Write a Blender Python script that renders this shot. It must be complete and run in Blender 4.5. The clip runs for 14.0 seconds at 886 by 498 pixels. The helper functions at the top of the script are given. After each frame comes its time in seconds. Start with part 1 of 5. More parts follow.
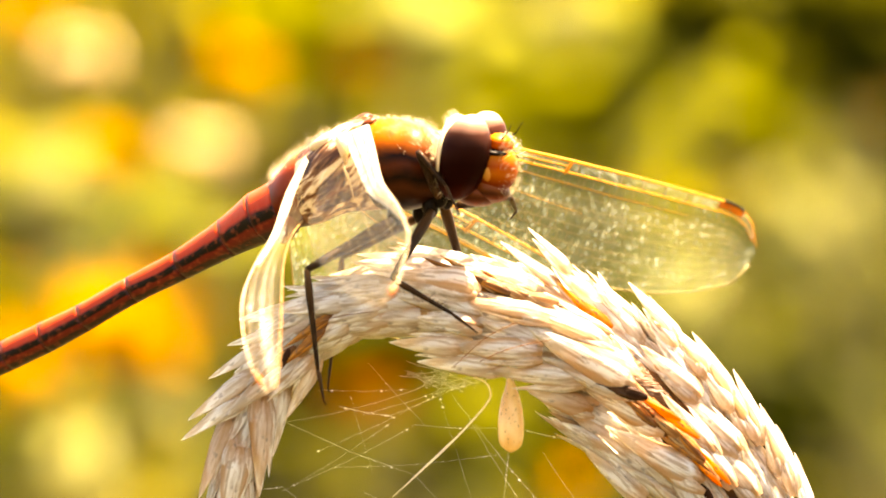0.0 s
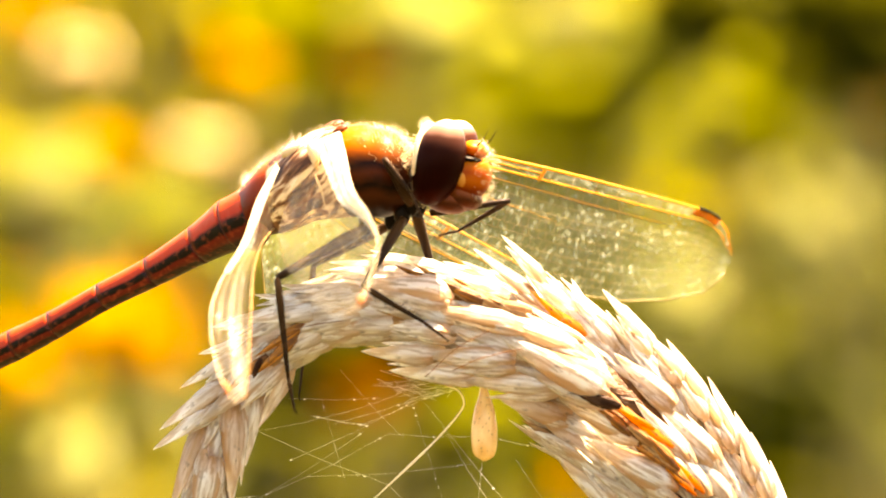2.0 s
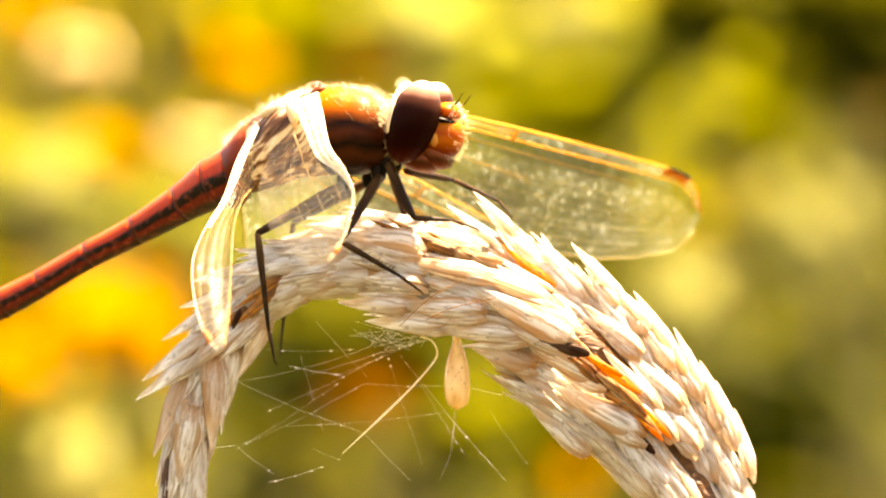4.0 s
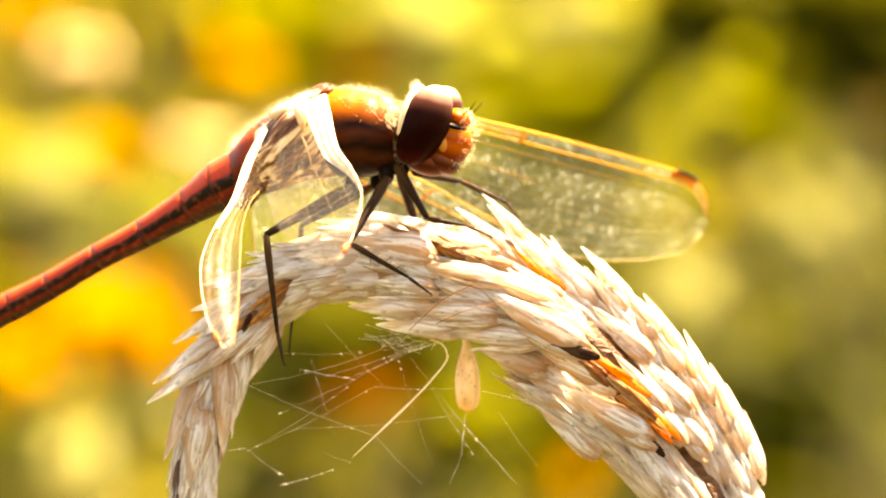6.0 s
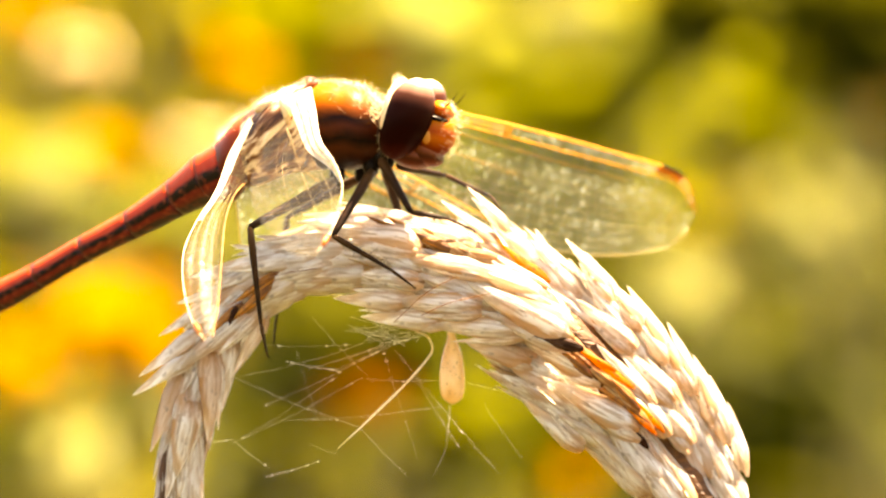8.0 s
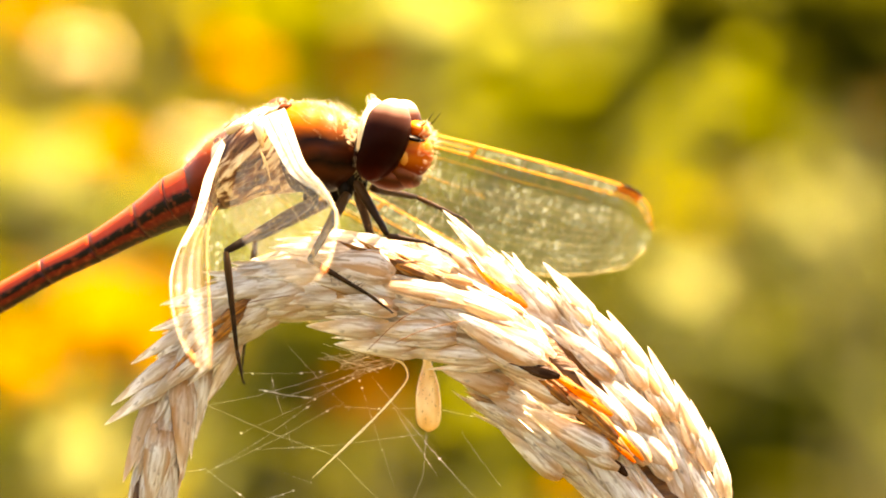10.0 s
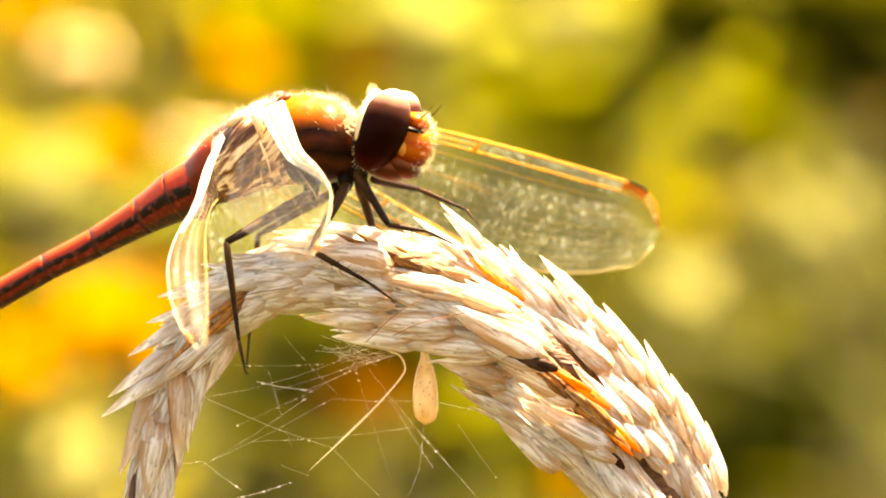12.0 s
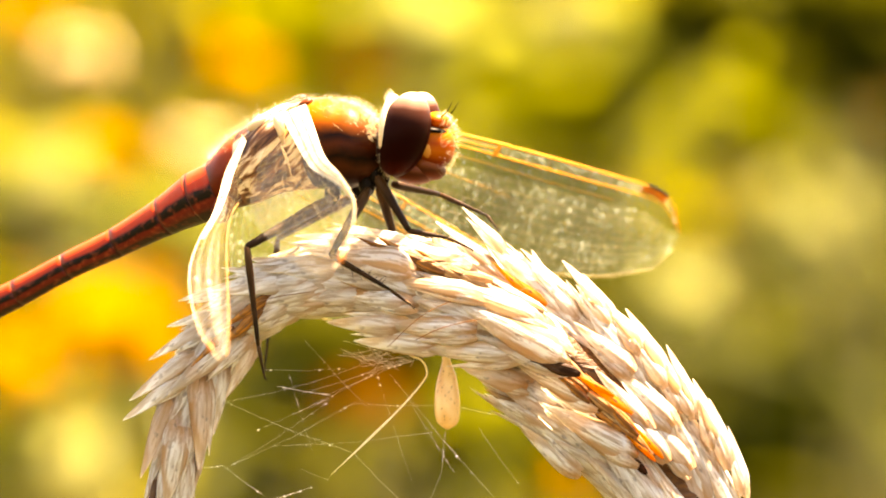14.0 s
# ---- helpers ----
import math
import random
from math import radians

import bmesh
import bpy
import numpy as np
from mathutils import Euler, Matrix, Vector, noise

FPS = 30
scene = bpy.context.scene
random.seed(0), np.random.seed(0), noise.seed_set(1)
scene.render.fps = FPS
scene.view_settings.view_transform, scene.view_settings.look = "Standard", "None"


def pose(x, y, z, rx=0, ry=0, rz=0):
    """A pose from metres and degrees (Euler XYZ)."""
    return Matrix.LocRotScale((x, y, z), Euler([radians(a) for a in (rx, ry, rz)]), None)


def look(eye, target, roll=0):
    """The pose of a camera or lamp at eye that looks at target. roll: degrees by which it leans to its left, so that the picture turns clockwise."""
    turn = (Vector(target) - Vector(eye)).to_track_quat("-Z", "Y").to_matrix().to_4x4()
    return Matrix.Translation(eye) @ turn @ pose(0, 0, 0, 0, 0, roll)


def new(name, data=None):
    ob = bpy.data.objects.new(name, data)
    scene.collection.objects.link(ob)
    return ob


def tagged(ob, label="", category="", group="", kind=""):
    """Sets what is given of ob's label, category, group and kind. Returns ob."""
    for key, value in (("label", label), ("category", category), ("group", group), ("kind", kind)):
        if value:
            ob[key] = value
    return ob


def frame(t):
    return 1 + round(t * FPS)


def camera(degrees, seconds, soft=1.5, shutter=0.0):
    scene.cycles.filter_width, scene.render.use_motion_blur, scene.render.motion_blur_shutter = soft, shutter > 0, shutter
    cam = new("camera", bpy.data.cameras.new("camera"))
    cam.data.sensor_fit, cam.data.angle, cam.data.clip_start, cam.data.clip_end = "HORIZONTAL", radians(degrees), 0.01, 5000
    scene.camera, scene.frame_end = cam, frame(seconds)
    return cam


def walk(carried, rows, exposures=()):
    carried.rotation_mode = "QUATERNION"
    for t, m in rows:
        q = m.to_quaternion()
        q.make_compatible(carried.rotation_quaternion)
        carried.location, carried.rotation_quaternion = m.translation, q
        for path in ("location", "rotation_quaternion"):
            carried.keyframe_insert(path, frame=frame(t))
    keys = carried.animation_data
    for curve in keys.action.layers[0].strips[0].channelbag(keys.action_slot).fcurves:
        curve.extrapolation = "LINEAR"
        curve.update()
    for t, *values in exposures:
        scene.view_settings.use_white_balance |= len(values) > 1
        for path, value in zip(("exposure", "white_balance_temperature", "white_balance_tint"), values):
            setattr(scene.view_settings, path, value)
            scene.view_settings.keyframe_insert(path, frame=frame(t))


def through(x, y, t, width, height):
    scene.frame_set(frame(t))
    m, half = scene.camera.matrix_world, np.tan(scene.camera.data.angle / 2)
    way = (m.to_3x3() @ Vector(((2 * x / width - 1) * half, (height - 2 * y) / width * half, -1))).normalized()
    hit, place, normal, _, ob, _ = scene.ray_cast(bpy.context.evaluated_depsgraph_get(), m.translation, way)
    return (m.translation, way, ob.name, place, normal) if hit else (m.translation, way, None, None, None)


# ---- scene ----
# A darter dragonfly on a bent, dry ear of grass before a sunlit meadow of goldenrod.
# Lengths of the small things are in millimetres; MM turns them into metres.
MM = 0.001
AXIS = Vector((0.0, 0.0, 0.9))       # the point on the line of sight at the ear
EAR_AT = Vector((0.43, 0.00, -4.26))
DRAGONFLY_AT = Vector((-3.86, 0.00, 3.24))

# the camera stands still on a tripod, a macro lens with a shallow depth of field
cam = camera(6.871, 14.0, soft=1.9)
CAM_POSE = look((0, -0.35, 0.9), (0, 1.0, 0.9))
walk(cam, [(0.0, CAM_POSE), (14.0, CAM_POSE)], exposures=[(0.0, 3.67, 11000, 21), (14.0, 3.67, 11000, 21)])
cam.data.dof.use_dof = True
cam.data.dof.focus_distance = 0.351
cam.data.dof.aperture_fstop = 70.0

# ---- light ----
SUN_EL, SUN_AZ = 67.0, 58.0          # height, and degrees to the right of straight behind the subject
world = bpy.data.worlds.new("sky")
scene.world = world
world.use_nodes = True
wn = world.node_tree
wn.nodes.clear()
sky = wn.nodes.new("ShaderNodeTexSky")
sky.sky_type, sky.sun_disc = "NISHITA", False
sky.sun_elevation, sky.sun_rotation = radians(SUN_EL), radians(SUN_AZ)
sky_bg = wn.nodes.new("ShaderNodeBackground")
sky_bg.inputs["Strength"].default_value = 0.065
sky_out = wn.nodes.new("ShaderNodeOutputWorld")
wn.links.new(sky.outputs[0], sky_bg.inputs[0])
wn.links.new(sky_bg.outputs[0], sky_out.inputs[0])
sun = new("sun", bpy.data.lights.new("sun", "SUN"))
sun.data.energy, sun.data.angle, sun.data.color = 5.0, radians(0.53), (1.0, 0.93, 0.82)
sun_way = Vector((math.sin(radians(SUN_AZ)) * math.cos(radians(SUN_EL)), math.cos(radians(SUN_AZ)) * math.cos(radians(SUN_EL)), math.sin(radians(SUN_EL))))
sun.matrix_world = look(sun_way * 20, (0, 0, 0))


# ---- materials ----
def shader(name):
    m = bpy.data.materials.new(name)
    m.use_nodes = True
    m.node_tree.nodes.clear()
    out = m.node_tree.nodes.new("ShaderNodeOutputMaterial")
    return m, m.node_tree, out


def node(tree, kind, **inputs):
    n = tree.nodes.new(kind)
    for key, value in inputs.items():
        socket = n.inputs[key.replace("_", " ")]
        if isinstance(value, bpy.types.NodeSocket):
            tree.links.new(value, socket)
        else:
            socket.default_value = value
    return n


def coords(tree, sx=1.0, sy=1.0, sz=1.0, what="Object"):
    tc = tree.nodes.new("ShaderNodeTexCoord")
    return node(tree, "ShaderNodeMapping", Vector=tc.outputs[what], Scale=(sx, sy, sz)).outputs[0]


def ramp(tree, fac, stops):
    r = tree.nodes.new("ShaderNodeValToRGB")
    tree.links.new(fac, r.inputs[0])
    while len(r.color_ramp.elements) < len(stops):
        r.color_ramp.elements.new(0.5)
    for e, (p, c) in zip(r.color_ramp.elements, stops):
        e.position, e.color = p, (*c, 1)
    return r.outputs[0]


def mixed(tree, fac, a, b):
    n = tree.nodes.new("ShaderNodeMixRGB")
    for i, v in enumerate((fac, a, b)):
        if isinstance(v, bpy.types.NodeSocket):
            tree.links.new(v, n.inputs[i])
        else:
            n.inputs[i].default_value = v if i == 0 else (*v, 1)
    return n.outputs[0]


def mul(tree, a, b, op="MULTIPLY"):
    n = tree.nodes.new("ShaderNodeMath")
    n.operation = op
    for i, v in enumerate((a, b)):
        if isinstance(v, bpy.types.NodeSocket):
            tree.links.new(v, n.inputs[i])
        else:
            n.inputs[i].default_value = v
    return n.outputs[0]


def surface(tree, out, colour, rough, glow_through=0.0, through_colour=None, bump=None, bump_strength=0.3, bump_distance=0.0001, spec=0.4, metal=0.0, coat=0.0):
    """A principled surface; with glow_through part of the light passes through a thin sheet."""
    extra = {}
    if bump is not None:
        extra["Normal"] = node(tree, "ShaderNodeBump", Height=bump, Strength=bump_strength, Distance=bump_distance).outputs[0]
    p = node(tree, "ShaderNodeBsdfPrincipled", Roughness=rough, Metallic=metal, **extra)
    p.inputs["Specular IOR Level"].default_value = spec
    p.inputs["Coat Weight"].default_value = coat
    if isinstance(colour, bpy.types.NodeSocket):
        tree.links.new(colour, p.inputs["Base Color"])
    else:
        p.inputs["Base Color"].default_value = (*colour, 1)
    last = p.outputs[0]
    if glow_through:
        tl = tree.nodes.new("ShaderNodeBsdfTranslucent")
        c = through_colour if through_colour is not None else colour
        if isinstance(c, bpy.types.NodeSocket):
            tree.links.new(c, tl.inputs[0])
        else:
            tl.inputs[0].default_value = (*c, 1)
        mx = tree.nodes.new("ShaderNodeMixShader")
        mx.inputs[0].default_value = glow_through
        tree.links.new(last, mx.inputs[1])
        tree.links.new(tl.outputs[0], mx.inputs[2])
        last = mx.outputs[0]
    tree.links.new(last, out.inputs[0])


def straw_material(name, pale, dark, rot_and_shade, through=0.4, bleach=0.45, spec=0.3):
    """Dry husk: fine nerves along x, blotches, dark mould specks, crease shade painted on foot and rims."""
    m, t, o = shader(name)
    nerves = node(t, "ShaderNodeTexNoise", Vector=coords(t, 350, 6500, 6500), Scale=1.0, Detail=3.0).outputs[0]
    blot = node(t, "ShaderNodeTexNoise", Vector=coords(t, 500, 900, 900), Scale=1.0, Detail=2.0).outputs[0]
    specks = node(t, "ShaderNodeTexNoise", Vector=coords(t, 1700, 3800, 3800), Scale=1.0, Detail=2.0).outputs[0]
    rnd = t.nodes.new("ShaderNodeObjectInfo").outputs["Random"]
    along = node(t, "ShaderNodeSeparateXYZ", Vector=coords(t, 220, 220, 220)).outputs["X"]
    streaks = node(t, "ShaderNodeTexNoise", Vector=coords(t, 260, 2300, 2300), Scale=1.0, Detail=4.0).outputs[0]
    c = ramp(t, nerves, [(0.42, dark), (0.52, pale)])
    c = mixed(t, ramp(t, streaks, [(0.50, (0, 0, 0)), (0.62, (0.7, 0.7, 0.7))]), c, dark)
    # browner foot: shade of the creases put into the colour
    c = mixed(t, ramp(t, mul(t, along, mul(t, blot, 0.5), "ADD"), [(0.24, (0.8, 0.8, 0.8)), (0.46, (0, 0, 0))]), c, rot_and_shade)
    c = mixed(t, ramp(t, blot, [(0.58, (0, 0, 0)), (0.70, (0.4, 0.4, 0.4))]), c, rot_and_shade)
    c = mixed(t, ramp(t, rnd, [(0.78, (0, 0, 0)), (0.92, (0.15, 0.15, 0.15)), (1.0, (0.55, 0.55, 0.55))]), c, rot_and_shade)
    c = mixed(t, ramp(t, specks, [(0.62, (0, 0, 0)), (0.72, (0.75, 0.75, 0.75))]), c, (0.06, 0.04, 0.035))
    # brown rims painted for the shadow lines between overlapping husks
    rim = mul(t, node(t, "ShaderNodeSeparateXYZ", Vector=coords(t, 1000, 1000, 1000)).outputs["Y"], 0.0, "ADD")
    rim = mul(t, mul(t, rim, rim), mul(t, blot, 2.0))
    c = mixed(t, ramp(t, rim, [(0.10, (0, 0, 0)), (0.30, (0.8, 0.8, 0.8))]), c, rot_and_shade)
    surface(t, o, c, 0.55, through, mixed(t, bleach, c, (1.0, 0.90, 0.70)), nerves, 1.0, 0.00016, spec)
    return m


STRAW = straw_material("dry_husk", (0.88, 0.89, 0.89), (0.42, 0.34, 0.26), (0.48, 0.22, 0.055), 0.6, 0.5)
BROWN_STRAW = straw_material("brown_husk", (0.60, 0.38, 0.18), (0.32, 0.16, 0.06), (0.22, 0.08, 0.015), 0.45, 0.15)
STRAW_CORE = straw_material("husk_core", (0.44, 0.17, 0.025), (0.18, 0.06, 0.009), (0.05, 0.016, 0.004), 0.25, 0.0)
# near-black husk colour that stands in for shadow gaps
GAP_SHADE_STRAW = straw_material("gap_shade_husk", (0.05, 0.022, 0.010), (0.018, 0.008, 0.004), (0.02, 0.006, 0.002), 0.0, 0.45, 0.03)
# husk colour that holds the orange glow of sunlight passing through
GLOW_STRAW = straw_material("glow_husk", (0.85, 0.36, 0.03), (0.66, 0.23, 0.015), (0.5, 0.14, 0.01), 0.8, 0.0)
STEM = straw_material("dry_stem", (0.62, 0.48, 0.27), (0.40, 0.27, 0.12), (0.30, 0.17, 0.06), 0.15)


def capsule_material():
    m, t, o = shader("amber_capsule")
    n = node(t, "ShaderNodeTexNoise", Vector=coords(t, 900, 900, 500), Scale=1.0, Detail=2.0).outputs[0]
    c = ramp(t, n, [(0.35, (0.60, 0.28, 0.05)), (0.65, (0.92, 0.74, 0.45))])
    spots = node(t, "ShaderNodeTexNoise", Vector=coords(t, 8500, 8500, 6500), Scale=1.0, Detail=1.0).outputs[0]
    c = mixed(t, ramp(t, spots, [(0.64, (0, 0, 0)), (0.70, (0.8, 0.8, 0.8))]), c, (0.12, 0.05, 0.02))
    surface(t, o, c, 0.2, 0.55, mixed(t, 0.5, c, (1.0, 0.82, 0.46)), n, 0.3, 0.0001, 0.6)
    return m


def body_material(name, stops, patch, grain=1600, rough=0.38, through=0.0, spec=0.10):
    """Chitin: colour bands by height over the body, broken by noise."""
    m, t, o = shader(name)
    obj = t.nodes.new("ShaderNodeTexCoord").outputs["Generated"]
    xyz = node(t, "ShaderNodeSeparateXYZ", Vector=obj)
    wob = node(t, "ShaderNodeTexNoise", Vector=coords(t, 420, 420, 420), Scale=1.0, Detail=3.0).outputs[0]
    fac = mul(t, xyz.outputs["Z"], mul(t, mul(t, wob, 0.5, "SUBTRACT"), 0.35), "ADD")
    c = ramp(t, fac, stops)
    fine = node(t, "ShaderNodeTexNoise", Vector=coords(t, grain, grain, grain), Scale=1.0, Detail=3.0).outputs[0]
    c = mixed(t, ramp(t, fine, [(0.5, (0, 0, 0)), (0.75, (0.5, 0.5, 0.5))]), c, patch)
    surface(t, o, c, rough, through, None, fine, 0.35, 0.00006, spec)
    return m


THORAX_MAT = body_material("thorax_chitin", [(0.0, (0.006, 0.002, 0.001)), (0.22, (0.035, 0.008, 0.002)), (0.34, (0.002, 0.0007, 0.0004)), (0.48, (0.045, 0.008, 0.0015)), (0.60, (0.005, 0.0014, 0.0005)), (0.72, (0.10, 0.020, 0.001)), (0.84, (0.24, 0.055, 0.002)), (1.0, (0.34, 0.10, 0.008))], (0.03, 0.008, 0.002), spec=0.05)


def wrinkled_material():
    """Grey-brown flank with pale wrinkles that run slantwise."""
    m, t, o = shader("wrinkled_flank")
    streak = node(t, "ShaderNodeMapping", Vector=coords(t, 1, 1, 1), Rotation=(0, 0.75, 0)).outputs[0]
    streak = node(t, "ShaderNodeMapping", Vector=streak, Scale=(420, 1200, 3000)).outputs[0]
    band = node(t, "ShaderNodeTexNoise", Vector=streak, Scale=1.0, Detail=3.0, Distortion=0.7)
    fine = node(t, "ShaderNodeTexNoise", Vector=coords(t, 600, 600, 600), Scale=1.0, Detail=3.0).outputs[0]
    c = ramp(t, band.outputs[0], [(0.38, (0.03, 0.010, 0.004)), (0.50, (0.20, 0.085, 0.035)), (0.60, (0.72, 0.56, 0.38))])
    c = mixed(t, ramp(t, fine, [(0.45, (0, 0, 0)), (0.7, (0.55, 0.55, 0.55))]), c, (0.12, 0.04, 0.018))
    surface(t, o, c, 0.4, 0.0, None, band.outputs[0], 0.8, 0.00015, 0.15)
    return m


SIDE_MAT = wrinkled_material()
# brighter upper bands put the sunlit rim of the face into its orange
FACE_MAT = body_material("face_chitin", [(0.0, (0.03, 0.004, 0.001)), (0.25, (0.16, 0.018, 0.001)), (0.45, (0.42, 0.09, 0.006)), (0.60, (0.36, 0.05, 0.002)), (0.82, (0.58, 0.16, 0.008)), (1.0, (0.55, 0.20, 0.012))], (0.12, 0.016, 0.002), 420, 0.4, 0.3)
PLATE_MAT = body_material("pale_face_plate", [(0.0, (0.30, 0.07, 0.008)), (0.5, (0.62, 0.26, 0.05)), (1.0, (0.66, 0.34, 0.10))], (0.40, 0.10, 0.01), 600, 0.4, 0.2)
WAIST_MAT = body_material("waist_chitin", [(0.0, (0.035, 0.004, 0.001)), (0.4, (0.10, 0.010, 0.002)), (0.7, (0.26, 0.03, 0.005)), (1.0, (0.42, 0.13, 0.03))], (0.03, 0.006, 0.002), 900)
JAW_MAT = body_material("jaw_chitin", [(0.0, (0.10, 0.012, 0.001)), (0.35, (0.03, 0.005, 0.001)), (0.6, (0.13, 0.026, 0.003)), (1.0, (0.05, 0.010, 0.002))], (0.20, 0.05, 0.006), 500)
BLACK_MAT = body_material("black_chitin", [(0.0, (0.003, 0.002, 0.0015)), (1.0, (0.008, 0.005, 0.003))], (0.02, 0.010, 0.006), spec=0.03)
# paler upper stop puts the lit top edges of the legs into the colour
LEG_MAT = body_material("leg_chitin", [(0.0, (0.010, 0.005, 0.0025)), (0.6, (0.018, 0.008, 0.003)), (1.0, (0.05, 0.024, 0.009))], (0.05, 0.022, 0.008), 2200, 0.45, 0.0, 0.06)
PALE_MAT = body_material("pale_chitin", [(0.0, (0.5, 0.34, 0.18)), (1.0, (0.72, 0.56, 0.34))], (0.40, 0.24, 0.1), 900)


def abdomen_material():
    """Red tergite above, a black line along the flank, dull red below."""
    m, t, o = shader("abdomen_chitin")
    g = t.nodes.new("ShaderNodeTexCoord").outputs["UV"]
    xyz = node(t, "ShaderNodeSeparateXYZ", Vector=g)
    wob = node(t, "ShaderNodeTexNoise", Vector=coords(t, 700, 700, 700), Scale=1.0, Detail=3.0).outputs[0]
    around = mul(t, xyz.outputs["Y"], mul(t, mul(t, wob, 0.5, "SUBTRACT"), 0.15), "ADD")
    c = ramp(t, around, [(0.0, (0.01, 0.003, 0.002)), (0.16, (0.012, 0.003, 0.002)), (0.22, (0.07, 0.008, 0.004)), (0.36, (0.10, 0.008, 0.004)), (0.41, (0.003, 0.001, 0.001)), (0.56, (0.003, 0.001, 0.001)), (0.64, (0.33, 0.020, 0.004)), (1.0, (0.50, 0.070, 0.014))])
    ring = ramp(t, xyz.outputs["X"], [(0.0, (0.5, 0.5, 0.5)), (0.07, (0, 0, 0)), (0.86, (0, 0, 0)), (1.0, (0.7, 0.7, 0.7))])
    c = mixed(t, ring, c, (0.035, 0.006, 0.004))
    fine = node(t, "ShaderNodeTexNoise", Vector=coords(t, 3200, 3200, 3200), Scale=1.0, Detail=3.0).outputs[0]
    c = mixed(t, ramp(t, fine, [(0.52, (0, 0, 0)), (0.8, (0.45, 0.45, 0.45))]), c, (0.34, 0.06, 0.025))
    surface(t, o, c, 0.36, 0.0, None, fine, 0.4, 0.00006, 0.12)
    return m


def eye_material():
    m, t, o = shader("compound_eye")
    g = t.nodes.new("ShaderNodeTexCoord").outputs["Generated"]
    z = node(t, "ShaderNodeSeparateXYZ", Vector=g).outputs["Z"]
    fine = node(t, "ShaderNodeTexVoronoi", Vector=coords(t, 16000, 16000, 16000), Scale=1.0).outputs["Distance"]
    big = node(t, "ShaderNodeTexNoise", Vector=coords(t, 350, 350, 350), Scale=1.0, Detail=2.0).outputs[0]
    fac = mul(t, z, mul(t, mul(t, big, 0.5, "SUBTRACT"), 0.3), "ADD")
    # the pale top stops paint the sun's highlight on the eye
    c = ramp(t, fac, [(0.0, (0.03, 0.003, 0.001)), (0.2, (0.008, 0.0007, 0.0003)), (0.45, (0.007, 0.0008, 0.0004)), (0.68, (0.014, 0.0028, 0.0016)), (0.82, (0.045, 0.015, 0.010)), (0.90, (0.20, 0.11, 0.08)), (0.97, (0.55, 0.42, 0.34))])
    surface(t, o, c, 0.38, 0.0, None, fine, 0.06, 0.00001, 0.015)
    return m


def wing_material(name, clear_colour, milk_colour, least, most):
    """A clear, faintly milky membrane; the glint of each cell is put into its milkiness."""
    m, t, o = shader(name)
    cells = t.nodes.new("ShaderNodeTexVoronoi")
    t.links.new(coords(t, 2900, 2900, 2900), cells.inputs["Vector"])
    cells.inputs["Scale"].default_value = 1.0
    shade = node(t, "ShaderNodeSeparateColor", Color=cells.outputs["Color"]).outputs[0]
    bumpy = node(t, "ShaderNodeBump", Height=cells.outputs["Distance"], Strength=0.35, Distance=0.0001).outputs[0]
    clear = node(t, "ShaderNodeBsdfTransparent", Color=(*clear_colour, 1))
    gloss = node(t, "ShaderNodeBsdfGlossy", Color=(0.85, 0.9, 0.85, 1), Roughness=0.38, Normal=bumpy)
    milk = node(t, "ShaderNodeBsdfTranslucent", Color=(*milk_colour, 1), Normal=bumpy)
    body = node(t, "ShaderNodeMixShader", Fac=0.6)
    t.links.new(gloss.outputs[0], body.inputs[1])
    t.links.new(milk.outputs[0], body.inputs[2])
    patchy = node(t, "ShaderNodeTexNoise", Vector=coords(t, 450, 450, 450), Scale=1.0, Detail=3.0).outputs[0]
    dome = ramp(t, cells.outputs["Distance"], [(0.0, (1, 1, 1)), (0.55, (0.12, 0.12, 0.12))])
    shade = mul(t, mul(t, dome, mul(t, shade, 0.25, "ADD")), ramp(t, patchy, [(0.3, (0.25, 0.25, 0.25)), (0.7, (1, 1, 1))]))
    mx = t.nodes.new("ShaderNodeMixShader")
    t.links.new(ramp(t, shade, [(0.0, (least,) * 3), (0.4, (0.65 * least + 0.35 * most,) * 3), (1.0, (most,) * 3)]), mx.inputs[0])
    t.links.new(clear.outputs[0], mx.inputs[1])
    t.links.new(body.outputs[0], mx.inputs[2])
    t.links.new(mx.outputs[0], o.inputs[0])
    return m


def strip_material():
    """The stiff front strip of a near wing: half clear, its cream holds the sunlit white."""
    m, t, o = shader("wing_front_strip")
    n = node(t, "ShaderNodeTexNoise", Vector=coords(t, 700, 700, 700), Scale=1.0, Detail=2.0).outputs[0]
    clear = node(t, "ShaderNodeBsdfTransparent", Color=(0.92, 0.88, 0.78, 1))
    milk = node(t, "ShaderNodeBsdfTranslucent", Color=(0.94, 0.86, 0.70, 1))
    gloss = node(t, "ShaderNodeBsdfDiffuse", Color=(0.92, 0.86, 0.74, 1))
    body = node(t, "ShaderNodeMixShader", Fac=0.5)
    t.links.new(gloss.outputs[0], body.inputs[1])
    t.links.new(milk.outputs[0], body.inputs[2])
    mx = t.nodes.new("ShaderNodeMixShader")
    t.links.new(ramp(t, n, [(0.3, (0.25, 0.25, 0.25)), (0.7, (0.72, 0.72, 0.72))]), mx.inputs[0])
    t.links.new(clear.outputs[0], mx.inputs[1])
    t.links.new(body.outputs[0], mx.inputs[2])
    t.links.new(mx.outputs[0], o.inputs[0])
    return m


